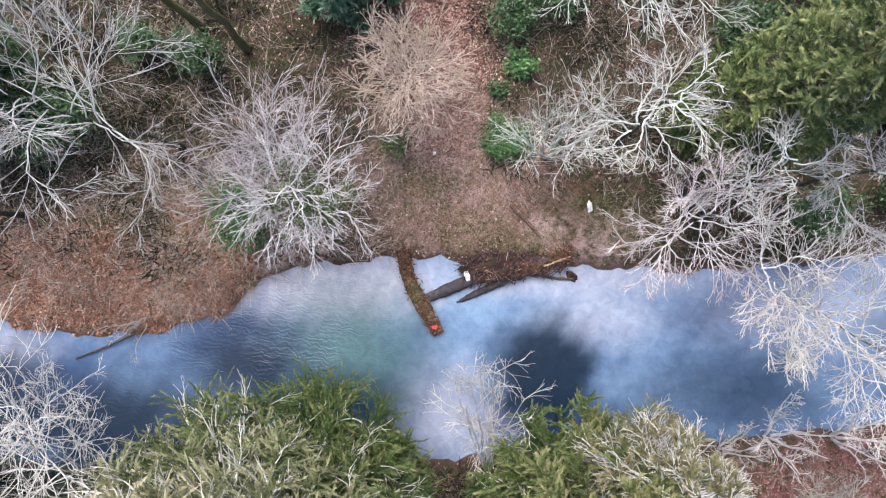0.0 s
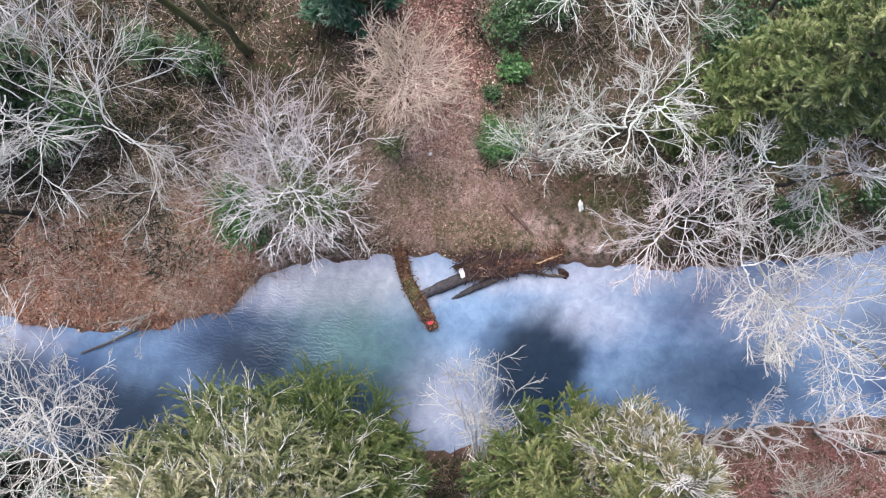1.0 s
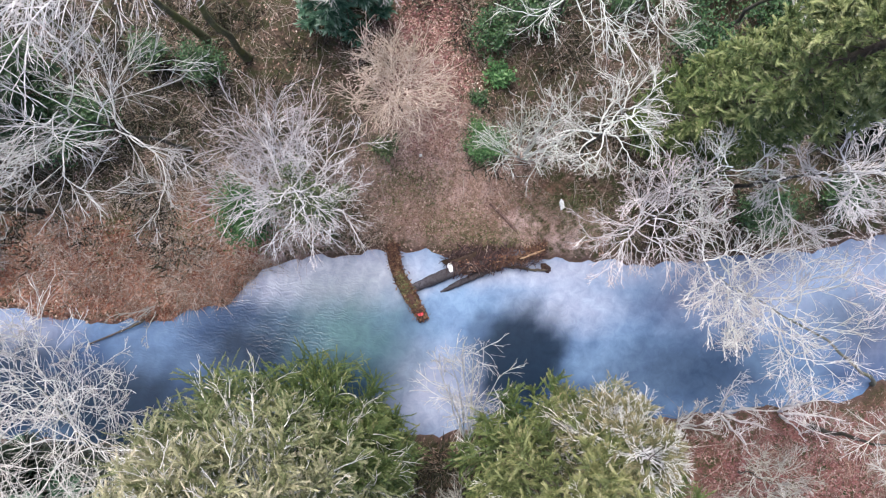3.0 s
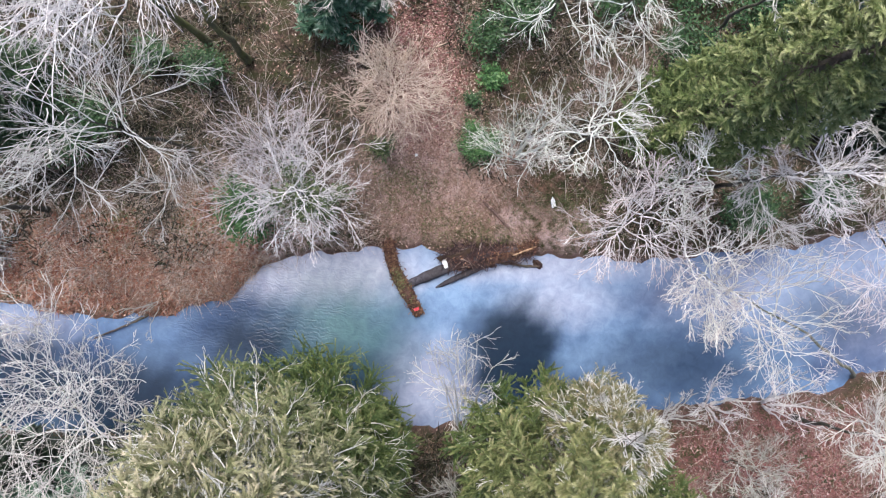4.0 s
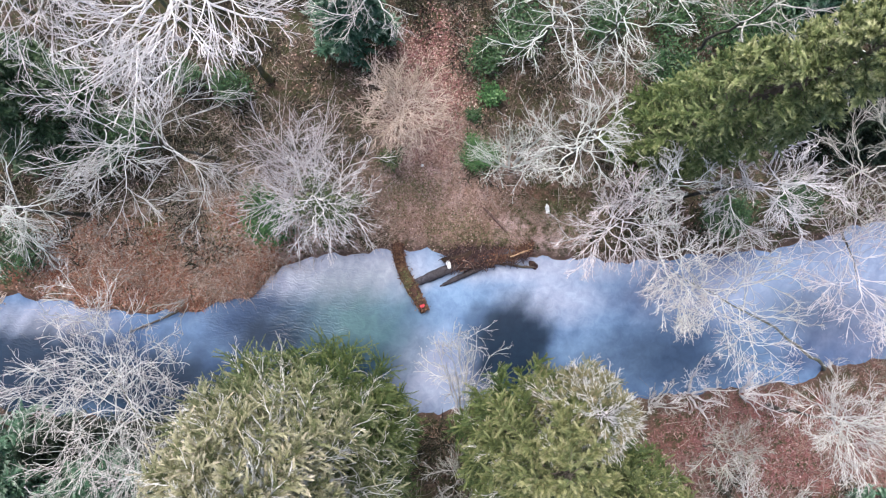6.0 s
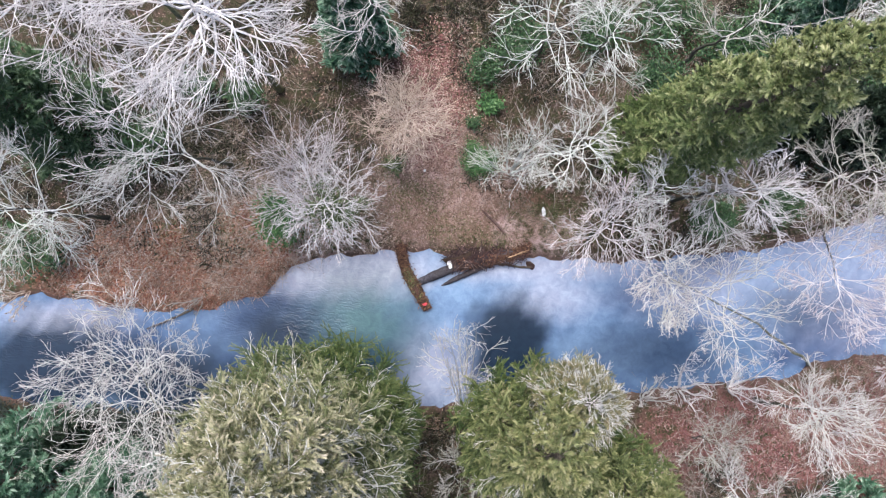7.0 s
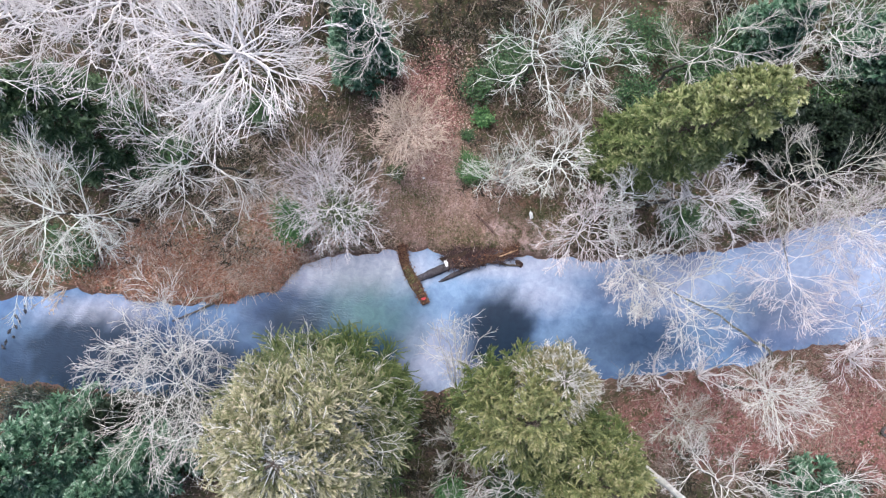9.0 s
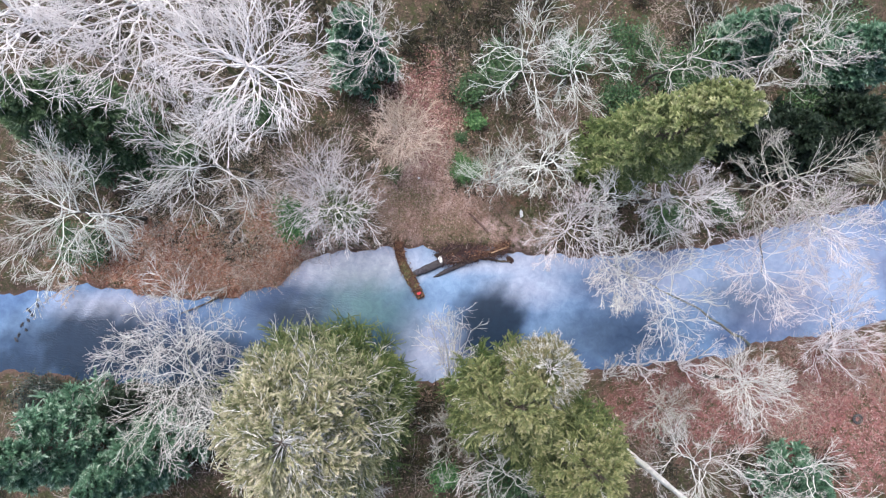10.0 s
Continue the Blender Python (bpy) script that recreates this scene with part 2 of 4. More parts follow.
bands.inputs["Detail"].default_value, bands.inputs["Detail Scale"].default_value, bands.inputs["Detail Roughness"].default_value = 3.0, 1.1, 0.6
nt.links.new(at.outputs[0], bands.inputs["Vector"])
rip = nt.nodes.new("ShaderNodeMath")
rip.operation = "MULTIPLY"
nt.links.new(bands.outputs["Fac"], rip.inputs[0])
gust = nt.nodes.new("ShaderNodeMath")
gust.operation = "MULTIPLY"
nt.links.new(attribute(nt, "riffle"), gust.inputs[0])
nt.links.new(wave(nt, 0.55, 3, 0.5, 0.25, 0.65), gust.inputs[1])
nt.links.new(gust.outputs[0], rip.inputs[1])
bump(nt, b, rip.outputs[0], 1.0, 0.0058)


# ---- mesh helpers ----
def mesh_of(name, verts, faces, mats, smooth=False):
    """A mesh from arrays; faces is an array of triangles or of quads, or a list of such arrays."""
    verts = np.asarray(verts, dtype=np.float32)
    groups = faces if isinstance(faces, list) else [faces]
    groups = [np.asarray(g, dtype=np.int32) for g in groups if len(g)]
    me = bpy.data.meshes.new(name)
    loops = np.concatenate([g.ravel() for g in groups])
    sizes = np.concatenate([np.full(len(g), g.shape[1], dtype=np.int32) for g in groups])
    me.vertices.add(len(verts))
    me.vertices.foreach_set("co", verts.ravel())
    me.loops.add(len(loops))
    me.loops.foreach_set("vertex_index", loops)
    me.polygons.add(len(sizes))
    me.polygons.foreach_set("loop_start", np.concatenate([[0], np.cumsum(sizes)[:-1]]).astype(np.int32))
    me.polygons.foreach_set("loop_total", sizes)
    if smooth:
        me.polygons.foreach_set("use_smooth", np.ones(len(sizes), dtype=bool))
    me.update(calc_edges=True)
    me.validate()
    me.materials.append(mats)
    return me


def piece(name, verts, faces, mat, parent=None, label="", smooth=False, kind=""):
    ob = new(name, mesh_of(name, verts, faces, mat, smooth))
    if parent:
        ob.parent = parent
    return tagged(ob, label, kind=kind)


def thing(name, place, label, category, group=""):
    ob = new(name)
    ob.location = place
    ob.empty_display_size = 0.3
    return tagged(ob, label, category, group)


def unit(v):
    return v / np.maximum(np.linalg.norm(v, axis=-1, keepdims=True), 1e-9)


def tubes(pts, rad, sides=4):
    """Tubes along polylines: pts (N, P, 3), rad (N, P). Returns vertices and quads, the far ends closed to a point."""
    n, p, _ = pts.shape
    tan = unit(np.gradient(pts, axis=1))
    ref = np.where(np.abs(tan[..., 2:3]) > 0.9, np.array([1.0, 0, 0]), np.array([0, 0, 1.0]))
    a = unit(np.cross(tan, ref))
    c = np.cross(tan, a)
    ang = np.arange(sides) * 2 * np.pi / sides
    ring = a[:, :, None] * np.cos(ang)[:, None] + c[:, :, None] * np.sin(ang)[:, None]
    v = (pts[:, :, None] + ring * rad[:, :, None, None]).reshape(-1, 3)
    i = np.arange(n * (p - 1) * sides)
    t, q = i // sides, i % sides
    row = (t // (p - 1)) * p + t % (p - 1)
    nxt = (q + 1) % sides
    return v, np.stack([row * sides + q, row * sides + nxt, (row + 1) * sides + nxt, (row + 1) * sides + q], 1)


def sprout(rng, pts, rad, per, lo, hi, angle, length, steps, wander, up, thick, tip=0.25, side=None):
    """Children of the polylines pts: per of them on each, between lo and hi of its length. side: keeps them near one plane."""
    n, p, _ = pts.shape
    idx = np.repeat(np.arange(n), per)
    m = len(idx)
    u = lo + (hi - lo) * (np.tile((np.arange(per) + 0.5) / per, n) + rng.uniform(-0.5, 0.5, m) / per)
    f = np.clip(u, 0, 0.999) * (p - 1)
    k = f.astype(int)
    w = (f - k)[:, None]
    at = pts[idx, k] * (1 - w) + pts[idx, k + 1] * w
    r0 = rad[idx, k] * (1 - w[:, 0]) + rad[idx, k + 1] * w[:, 0]
    d = unit(pts[idx, k + 1] - pts[idx, k])
    perp = unit(np.cross(d, rng.normal(size=(m, 3))))
    if side is not None:
        perp = unit(perp * np.array([1, 1, side]))
    a = np.radians(rng.normal(angle, angle * 0.22, m))[:, None]
    d = unit(d * np.cos(a) + perp * np.sin(a))
    plen = np.linalg.norm(np.diff(pts, axis=1), axis=2).sum(1)[idx]
    ln = plen * length * (1.15 - 0.6 * (u - lo) / max(hi - lo, 1e-6)) * rng.uniform(0.65, 1.25, m)
    out = np.empty((m, steps, 3))
    out[:, 0] = at
    for s in range(1, steps):
        d = unit(d + rng.normal(size=(m, 3)) * wander + np.array([0, 0, up]))
        out[:, s] = out[:, s - 1] + d * (ln / (steps - 1))[:, None]
    return out, (r0 * thick)[:, None] * np.linspace(1, tip, steps)[None]


def blades(rng, at, along, size, wide, tilt=0.5):
    """Small pointed leaves, one folded diamond each: at (N, 3), along (N, 3), size (N,)."""
    n = len(at)
    along = unit(along)
    side = unit(np.cross(along, np.array([0, 0, 1.0]) + rng.normal(size=(n, 3)) * tilt))
    s = size[:, None]
    mid = at + along * s * 0.45
    drop = np.cross(side, along) * s * 0.06
    v = np.stack([at, mid + side * s * wide, at + along * s, mid - side * s * wide], 1)
    v[:, 0] -= drop
    v[:, 2] -= drop
    i = np.arange(n) * 4
    return v.reshape(-1, 3), np.concatenate([np.stack([i, i + 1, i + 2], 1), np.stack([i, i + 2, i + 3], 1)])


def needles(rng, at, along, size, wide, tilt=0.5):
    """Fine narrow leaf tips, one triangle each."""
    n = len(at)
    along = unit(along)
    side = unit(np.cross(along, np.array([0, 0, 1.0]) + rng.normal(size=(n, 3)) * tilt)) * (size * wide)[:, None]
    v = np.stack([at - side, at + side, at + along * size[:, None]], 1)
    return v.reshape(-1, 3), np.arange(n * 3).reshape(-1, 3)


# ---- the ground, the river ----
NORTH = [(-60, -2.5), (-26.5, -3.3), (-23.4, -3.1), (-21.2, -2.7), (-18.1, -3.2), (-16.0, -3.6), (-12.5, -3.6), (-10.7, -3.1), (-8.9, -2.6), (-8.2, -1.8), (-6.8, -0.8), (-4.7, -0.6), (-2.2, -0.4), (-0.4, -0.3), (1.0, -0.7), (2.8, -0.9), (5.3, -0.75), (7.5, -0.8), (10.7, -1.0), (14.3, -0.6), (17.2, -0.4), (19.1, -0.1), (21.2, 0.5), (23.4, 1.2), (26.3, 1.9), (29.6, 2.7), (60, 8)]
SOUTH = [(-60, -11), (-26.5, -8.1), (-23.0, -8.4), (-20.9, -8.7), (-16.0, -9.2), (-9.7, -9.4), (-1.3, -8.95), (1.8, -8.7), (8.9, -8.2), (12.6, -8.0), (16.2, -7.6), (19.8, -7.3), (21.3, -6.4), (23.5, -6.2), (26.4, -5.8), (29.6, -5.1), (60, 1)]


def bank(line, x, seed):
    xs, ys = np.array(line).T
    rag = np.sin(x * 2.3 + seed) * 0.10 + np.sin(x * 5.1 + seed * 2) * 0.07 + np.sin(x * 11.7 + seed * 3) * 0.04
    return np.interp(x, xs, ys) + rag


def spot(x, y, cx, cy, rx, ry, soft=1.0):
    d = np.sqrt(((x - cx) / rx) ** 2 + ((y - cy) / ry) ** 2)
    d = d + 0.10 * np.sin(x * 2.1 + y * 1.3 + cx) * np.sin(y * 2.7 - x * 0.8) + 0.06 * np.sin(x * 5.3 - y * 3.1 + cy)
    return np.clip((1 + 0.35 * soft - d) / (0.7 * soft), 0, 1)


def roughness(x, y):
    return (np.sin(x * 0.9 + y * 0.4) * np.sin(y * 0.8 - x * 0.3 + 1) * 0.16 + np.sin(x * 2.1 - y * 1.7) * 0.05
            + np.sin(x * 4.3 + y * 3.1) * np.sin(y * 5.2 - x * 2.2) * 0.035)


def height(x, y):
    n, s = y - bank(NORTH, x, 1.0), bank(SOUTH, x, 4.0) - y
    out = np.maximum(n, s)
    rise = 0.40 * np.clip(out / 0.9, 0, 1) ** 0.8 + 0.9 * (1 - np.exp(-np.maximum(out, 0) / 9))
    dry = rise + roughness(x, y) * np.clip(out / 1.5, 0, 1)
    return np.where(out > 0, dry, np.maximum(-1.4, out * 0.55))


def axis_of(lo, hi, step, far=2000.0):
    inner = np.arange(lo, hi + step / 2, step)
    grow = step * 1.45 ** np.arange(1, 28)
    arm = np.cumsum(grow)
    arm = arm[arm < far]
    return np.concatenate([lo - arm[::-1], inner, hi + arm])


def sheet(xs, ys, zf):
    X, Y = np.meshgrid(xs, ys)
    x, y = X.ravel(), Y.ravel()
    w, h = len(xs), len(ys)
    i = (np.arange(h - 1)[:, None] * w + np.arange(w - 1)[None]).ravel()
    return x, y, np.stack([x, y, zf(x, y)], 1), np.stack([i, i + 1, i + w + 1, i + w], 1)


def store(me, name, values):
    me.attributes.new(name, "FLOAT", "POINT").data.foreach_set("value", np.asarray(values, dtype=np.float32))


gx, gy, gv, gf = sheet(axis_of(-34, 36, 0.3), axis_of(-21, 22, 0.3), height)
ground = piece("ground", gv, gf, GROUND, None, "brown woodland floor with leaf litter, moss and mud", True, "structure")
store(ground.data, "russet", np.maximum.reduce([spot(gx, gy, 19, -10.5, 7, 3), spot(gx, gy, 27, -11, 6, 5), 0.6 * spot(gx, gy, 0.2, 7.5, 2.2, 4)]))
shore = np.maximum(gy - bank(NORTH, gx, 1.0), bank(SOUTH, gx, 4.0) - gy)
store(ground.data, "wet", 0.85 * np.clip(1.0 - (shore - 0.02) / 0.25, 0, 1))
store(ground.data, "mud", np.maximum.reduce([0.85 * spot(gx, gy, 0.4, 3.0, 3.2, 2.8, 1.4), 0.8 * spot(gx, gy, 5.6, 0.6, 2.4, 1.2), 0.95 * spot(gx, gy, -6.6, 0.1, 2.6, 1.3), 0.95 * spot(gx, gy, -0.7, 4.2, 1.3, 1.1), 0.95 * spot(gx, gy, 4.6, 0.9, 1.5, 0.8)]))
store(ground.data, "rust", np.maximum.reduce([spot(gx, gy, -14.5, -1.4, 7.5, 2.6), 0.6 * spot(gx, gy, -9.5, 0.5, 3.5, 2.2), 0.35 * spot(gx, gy, 2.5, 1.6, 4.5, 1.8)]))
store(ground.data, "moss", np.clip(1.0 - spot(gx, gy, 0, 3, 4, 3) * 0.5, 0, 1))

wx, wy, wv, wf = sheet(axis_of(-30, 32, 0.4), np.arange(-13, 13.01, 0.4), lambda x, y: x * 0)
river = piece("water", wv, wf, WATER, None, "blue-grey river water, rippled and partly milky, with painted sky and tree reflections", True, "structure")
# Muddy shallows together with spots of painted sky reflection.
store(river.data, "shoal_sky", np.maximum.reduce([1.0 * spot(wx, wy, -4.6, -1.5, 4.0, 1.3, 1.5), 0.42 * spot(wx, wy, 24, -1.6, 6, 4, 1.6), 0.4 * spot(wx, wy, 15.5, -2.4, 4.5, 1.6, 1.8), 0.5 * spot(wx, wy, 6.8, -2.8, 2.4, 1.2, 1.6), 0.55 * spot(wx, wy, 0.2, -7.2, 2.0, 2.0, 2.0), 0.6 * spot(wx, wy, 6, -1.3, 6, 0.7, 1.5), 0.75 * spot(wx, wy, -20.0, -4.2, 3.0, 0.9, 1.6)]))
store(river.data, "green", np.maximum.reduce([0.8 * spot(wx, wy, -3.9, -4.3, 2.6, 2.4, 2.0)]))
# Where the painted dark reflections lie.
store(river.data, "tree_reflection", np.maximum.reduce([0.75 * spot(wx, wy, -5.6, -6.4, 3.6, 1.4, 1.4), 0.98 * spot(wx, wy, 4.3, -5.3, 2.2, 2.4, 0.9), 0.6 * spot(wx, wy, 12.5, -6.0, 5, 1.6, 1.6), 0.5 * spot(wx, wy, 20.0, -3.6, 2.6, 1.3, 1.8), 0.9 * spot(wx, wy, -8.2, -5.0, 2.3, 1.8, 1.7), 0.98 * spot(wx, wy, -20.5, -6.6, 5.0, 2.6, 1.0), 0.8 * spot(wx, wy, -23.5, -6.6, 4.0, 2.0, 1.4), 0.9 * spot(wx, wy, -26, -8, 4, 1.6, 1.4), 0.97 * spot(wx, wy, -14.5, -7.4, 4.5, 2.0, 1.4), 0.97 * spot(wx, wy, -12.8, -8.6, 4.5, 1.6, 1.2)]))
store(river.data, "riffle", np.clip(np.maximum.reduce([spot(wx, wy, -8.5, -4.0, 6.5, 4.0, 1.2), spot(wx, wy, -24, -6, 6, 4), 0.2 * spot(wx, wy, 3.6, -3.4, 2, 1.4)]) + 0.06, 0, 1))


# ---- trees ----
def bare_tree(name, seed, base, crown, tall, spread, mat, label, trunk_r=0.16, limbs=11, dense=1.0, stems=0, wood=None, top=0.86, lift=0.0, curl=1.0, low=0.45, bold=1.0):
    """base, crown: (x, y) of the foot and of the crown's middle. stems: a clump of that many stems in place of one trunk."""
    rng = np.random.default_rng(seed)
    bz = float(height(np.array([base[0]]), np.array([base[1]]))[0]) - 0.1
    tree = thing(name, (base[0], base[1], bz), label, "tree", "bare trees")
    over = np.array([crown[0] - base[0], crown[1] - base[1], 0.0])
    h = tall - bz
    if stems:
        az = np.arange(stems) * 2.4 + rng.uniform(0, 1, stems)
        out = spread * rng.uniform(0.25, 0.85, stems)
        s = np.linspace(0, 1, 9)[None, :, None]
        top = over + np.stack([np.cos(az) * out, np.sin(az) * out, h * rng.uniform(0.66, 0.92, stems)], 1)
        foot = np.stack([np.cos(az), np.sin(az), az * 0], 1) * 0.12
        main = foot[:, None] * (1 - s) + top[:, None] * np.concatenate([s ** 0.95, s ** 0.95, s], 2)
        main[:, 1:] += np.cumsum(rng.normal(size=(stems, 8, 3)) * 0.05, axis=1)
        mr = np.linspace(1, 0.3, 9)[None] * trunk_r * rng.uniform(0.6, 1.0, stems)[:, None]
        limb, lr = main, mr
        owner = [piece("stem", *tubes(main[j:j + 1], mr[j:j + 1], 7), wood or mat, tree, smooth=True) for j in range(stems)]
        per = limbs
        bough, br = sprout(rng, main, mr, per, 0.3, 1.0, 36, 0.27 * spread / 2, 7, 0.11, 0.03, 0.62, 0.3)
    else:
        s = np.linspace(0, 1, 12)
        main = np.zeros((1, 12, 3))
        main[0] = over * (s ** 1.3)[:, None] + np.array([0, 0, 1.0]) * (h * top * s)[:, None]
        main[0, 2:] += np.cumsum(rng.normal(size=(10, 3)) * np.array([0.09, 0.09, 0.0]), axis=0)
        mr = trunk_r * np.linspace(1, 0.05, 12)[None]
        mr[0, 0] *= 1.35
        piece("trunk", *tubes(main, mr, 9), wood or BARK_TRUNK, tree, smooth=True)
        u = low + (1 - low) * (np.arange(limbs) + rng.uniform(0.2, 0.8, limbs)) / limbs
        az = np.arange(limbs) * 2.39996 + rng.normal(size=limbs) * 0.25 + seed
        reach = spread * np.interp(u, [0.45, 0.7, 1.0], [0.95, 1.0, 0.6]) * rng.uniform(0.78, 1.12, limbs)
        foot = np.stack([np.interp(u, s, main[0, :, i]) for i in range(3)], 1)
        rise = np.minimum(reach * np.interp(u, [low, 1.0], [0.45, 0.9]) + lift, h - foot[:, 2]) * rng.uniform(0.7, 1.0, limbs)
        q = np.linspace(0, 1, 11)
        bow = rng.normal(size=limbs) * 0.16
        flat = np.stack([np.cos(az), np.sin(az), az * 0], 1)
        turn = np.stack([-np.sin(az), np.cos(az), az * 0], 1)
        limb = (foot[:, None] + flat[:, None] * (reach[:, None] * q)[..., None]
                + turn[:, None] * ((reach * bow)[:, None] * np.sin(q * 3.1))[..., None]
                + np.array([0, 0, 1.0]) * (rise[:, None] * q ** 0.8)[..., None])
        limb[:, 1:] += np.cumsum(rng.normal(size=(limbs, 10, 3)) * 0.06 * curl, axis=1)
        lr = np.interp(u, [0.45, 1], [0.33, 0.22])[:, None] * trunk_r * np.linspace(1, 0.25, 11)[None] * rng.uniform(0.8, 1.2, limbs)[:, None]
        owner = [piece("limb", *tubes(limb[j:j + 1], lr[j:j + 1], 6), mat, tree, smooth=True) for j in range(len(limb))]
        per = max(4, round(8 * dense))
        bough, br = sprout(rng, limb, lr, per, 0.15, 1.0, 38, 0.50, 7, 0.085 * curl, 0.03, 0.56, 0.26, side=0.6)
    br = np.maximum(br, 0.0105) * bold
    for j in range(len(bough)):
        piece("branch", *tubes(bough[j:j + 1], br[j:j + 1], 4), mat, owner[j // per], smooth=True)
    shoot, sr = sprout(rng, bough, br, max(3, round(6 * dense)), 0.2, 1.0, 36, 0.48, 4 + (curl > 1), 0.11 * curl, 0.03, 0.62, 0.35)
    fine, fr = sprout(rng, shoot, sr, max(2, round(3 * dense)), 0.2, 1.0, 34, 0.68, 3 if curl > 1 else 2, 0.13 * curl, 0.03, 0.7, 0.5)
    piece("shoot_mass", *tubes(shoot, np.maximum(sr, 0.0082), 3), mat, tree, kind="stuff")
    twig = {BARK_PINK: TWIG_PINK, BARK_BLEACHED: TWIG_WHITE, BARK_GREY: TWIG_GREY, BARK_TAN: TWIG_TAN}.get(mat, TWIG_PALE)
    piece("twig_mass", *tubes(fine, np.maximum(fr, 0.0052), 3), twig, tree, kind="stuff")
    return tree


def conifer(seed, base, tip, tall, spread, mat, label, boughs=120, subs=18, leaf=0.30, droop=-0.10, dead=0, wide=0.16, skirt=0.12, shape=0.75, wood=None, bare=0.15, steep=48, per=13, dead_len=0.34, dead_r=1.1, plume=0.27):
    rng = np.random.default_rng(seed)
    subs = round(subs * 0.55)
    ends_per = round(subs * 0.6) if bare < 0.5 else 1
    tuft_per = max(1, round(subs * 0.35))
    bz = float(height(np.array([base[0]]), np.array([base[1]]))[0]) - 0.1
    tree = thing("conifer", (base[0], base[1], bz), label, "tree", "evergreen conifers")
    over = np.array([tip[0] - base[0], tip[1] - base[1], 0.0])
    h = tall - bz
    s = np.linspace(0, 1, 14)
    main = np.zeros((1, 14, 3))
    main[0] = over * (s ** 1.2)[:, None] + np.array([0, 0, 1.0]) * (h * s)[:, None]
    mr = (0.014 * h) * np.linspace(1, 0.06, 14)[None]
    piece("trunk", *tubes(main[:, :13], mr[:, :13], 9), BARK_DARK, tree, smooth=True)
    u = skirt + (0.995 - skirt) * (np.arange(boughs) + rng.uniform(0, 1, boughs)) / boughs
    u = 1 - (1 - u) ** 0.9
    az = np.arange(boughs) * 2.39996 + rng.normal(size=boughs) * 0.3
    ln = spread * np.maximum((1 - u) ** shape, 0.07) * rng.uniform(0.80, 1.10, boughs) * np.clip(0.5 + u / skirt * 0.35, 0, 1.0)
    at = np.stack([np.interp(u, s, main[0, :, i]) for i in range(3)], 1)
    pitch = np.radians(np.interp(u, [0, 0.6, 1], [-4, 18, steep]) + rng.normal(size=boughs) * 7)
    d = np.stack([np.cos(az) * np.cos(pitch), np.sin(az) * np.cos(pitch), np.sin(pitch)], 1)
    st = 7
    bp = np.empty((boughs, st, 3))
    bp[:, 0] = at
    for k in range(1, st):
        d = unit(d + rng.normal(size=(boughs, 3)) * 0.05 + np.array([0, 0, droop]))
        bp[:, k] = bp[:, k - 1] + d * (ln / (st - 1))[:, None]
    brd = 0.012 * ln[:, None] * np.linspace(1, 0.25, st)[None] + 0.004
    for j in range(boughs):
        piece("bough", *tubes(bp[j:j + 1, :6], brd[j:j + 1, :6] * 0.9, 4), wood if wood and u[j] < 0.95 else BARK_DARK, tree)
    tw, tr = sprout(rng, bp, brd, subs, bare, 1.0, 46, plume, 4, 0.15, 0.20, 0.6, side=0.7)
    ends, er = sprout(rng, bp, brd, ends_per, 0.6, 1.0, 52, plume * 1.1, 4, 0.15, 0.16, 0.6, side=0.7)
    tuft, tf = sprout(rng, bp, brd, tuft_per, 0.86, 1.0, 62, plume * 1.15, 4, 0.15, 0.14, 0.6, side=0.7)
    tw = np.concatenate([tw, ends, tuft, bp[:, [3, 4, 5, 6]]])
    # leaf sprays along each twig
    n = len(tw)
    per = round(per * 1.0)
    idx = np.repeat(np.arange(n), per)
    f = (np.tile((np.arange(per) + 0.6) / per, n)) * 2.999
    k = f.astype(int)
    w = (f - k)[:, None]
    p0 = tw[idx, k] * (1 - w) + tw[idx, k + 1] * w
    dd = unit(tw[idx, k + 1] - tw[idx, k])
    flat = unit(np.cross(dd, np.array([0, 0, 1.0])))
    sgn = np.where(np.tile(np.arange(per) % 2, n) == 0, 1.0, -1.0)[:, None]
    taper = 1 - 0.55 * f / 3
    out = unit(dd + (flat * sgn * 0.45 + rng.normal(size=(len(idx), 3)) * 0.42) * taper[:, None])
    size = leaf * rng.uniform(0.75, 1.2, len(idx)) * (0.55 + 0.6 * taper)
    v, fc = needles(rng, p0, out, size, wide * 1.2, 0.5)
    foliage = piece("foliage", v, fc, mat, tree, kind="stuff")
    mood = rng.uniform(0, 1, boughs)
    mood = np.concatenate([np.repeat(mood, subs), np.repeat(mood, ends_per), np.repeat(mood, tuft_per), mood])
    # Chance per bough and spray; inner ends painted darker as shade between sprays.
    tone_shade = 0.26 * mood[idx] + 0.26 * rng.uniform(0, 1, n)[idx] + 0.62 * (f / 3) ** 1.3 + 0.04
    store(foliage.data, "tone_shade", np.repeat(np.clip(tone_shade, 0, 1), 3))
    if dead:
        pick = int(boughs * 0.25) + rng.choice(boughs - int(boughs * 0.25), dead, replace=False)
        dp, dr = sprout(rng, bp[pick], brd[pick] * dead_r, 7, 0.35, 1.0, 34, dead_len, 6, 0.18, 0.08, 0.8)
        dp[:, :, 2] += 0.16
        d2, d2r = sprout(rng, dp, dr, 4, 0.3, 1.0, 32, 0.5, 4, 0.12, 0.05, 0.7)
        v1, f1 = tubes(dp, np.maximum(dr, 0.008), 3)
        v2, f2 = tubes(d2, np.maximum(d2r, 0.006), 3)
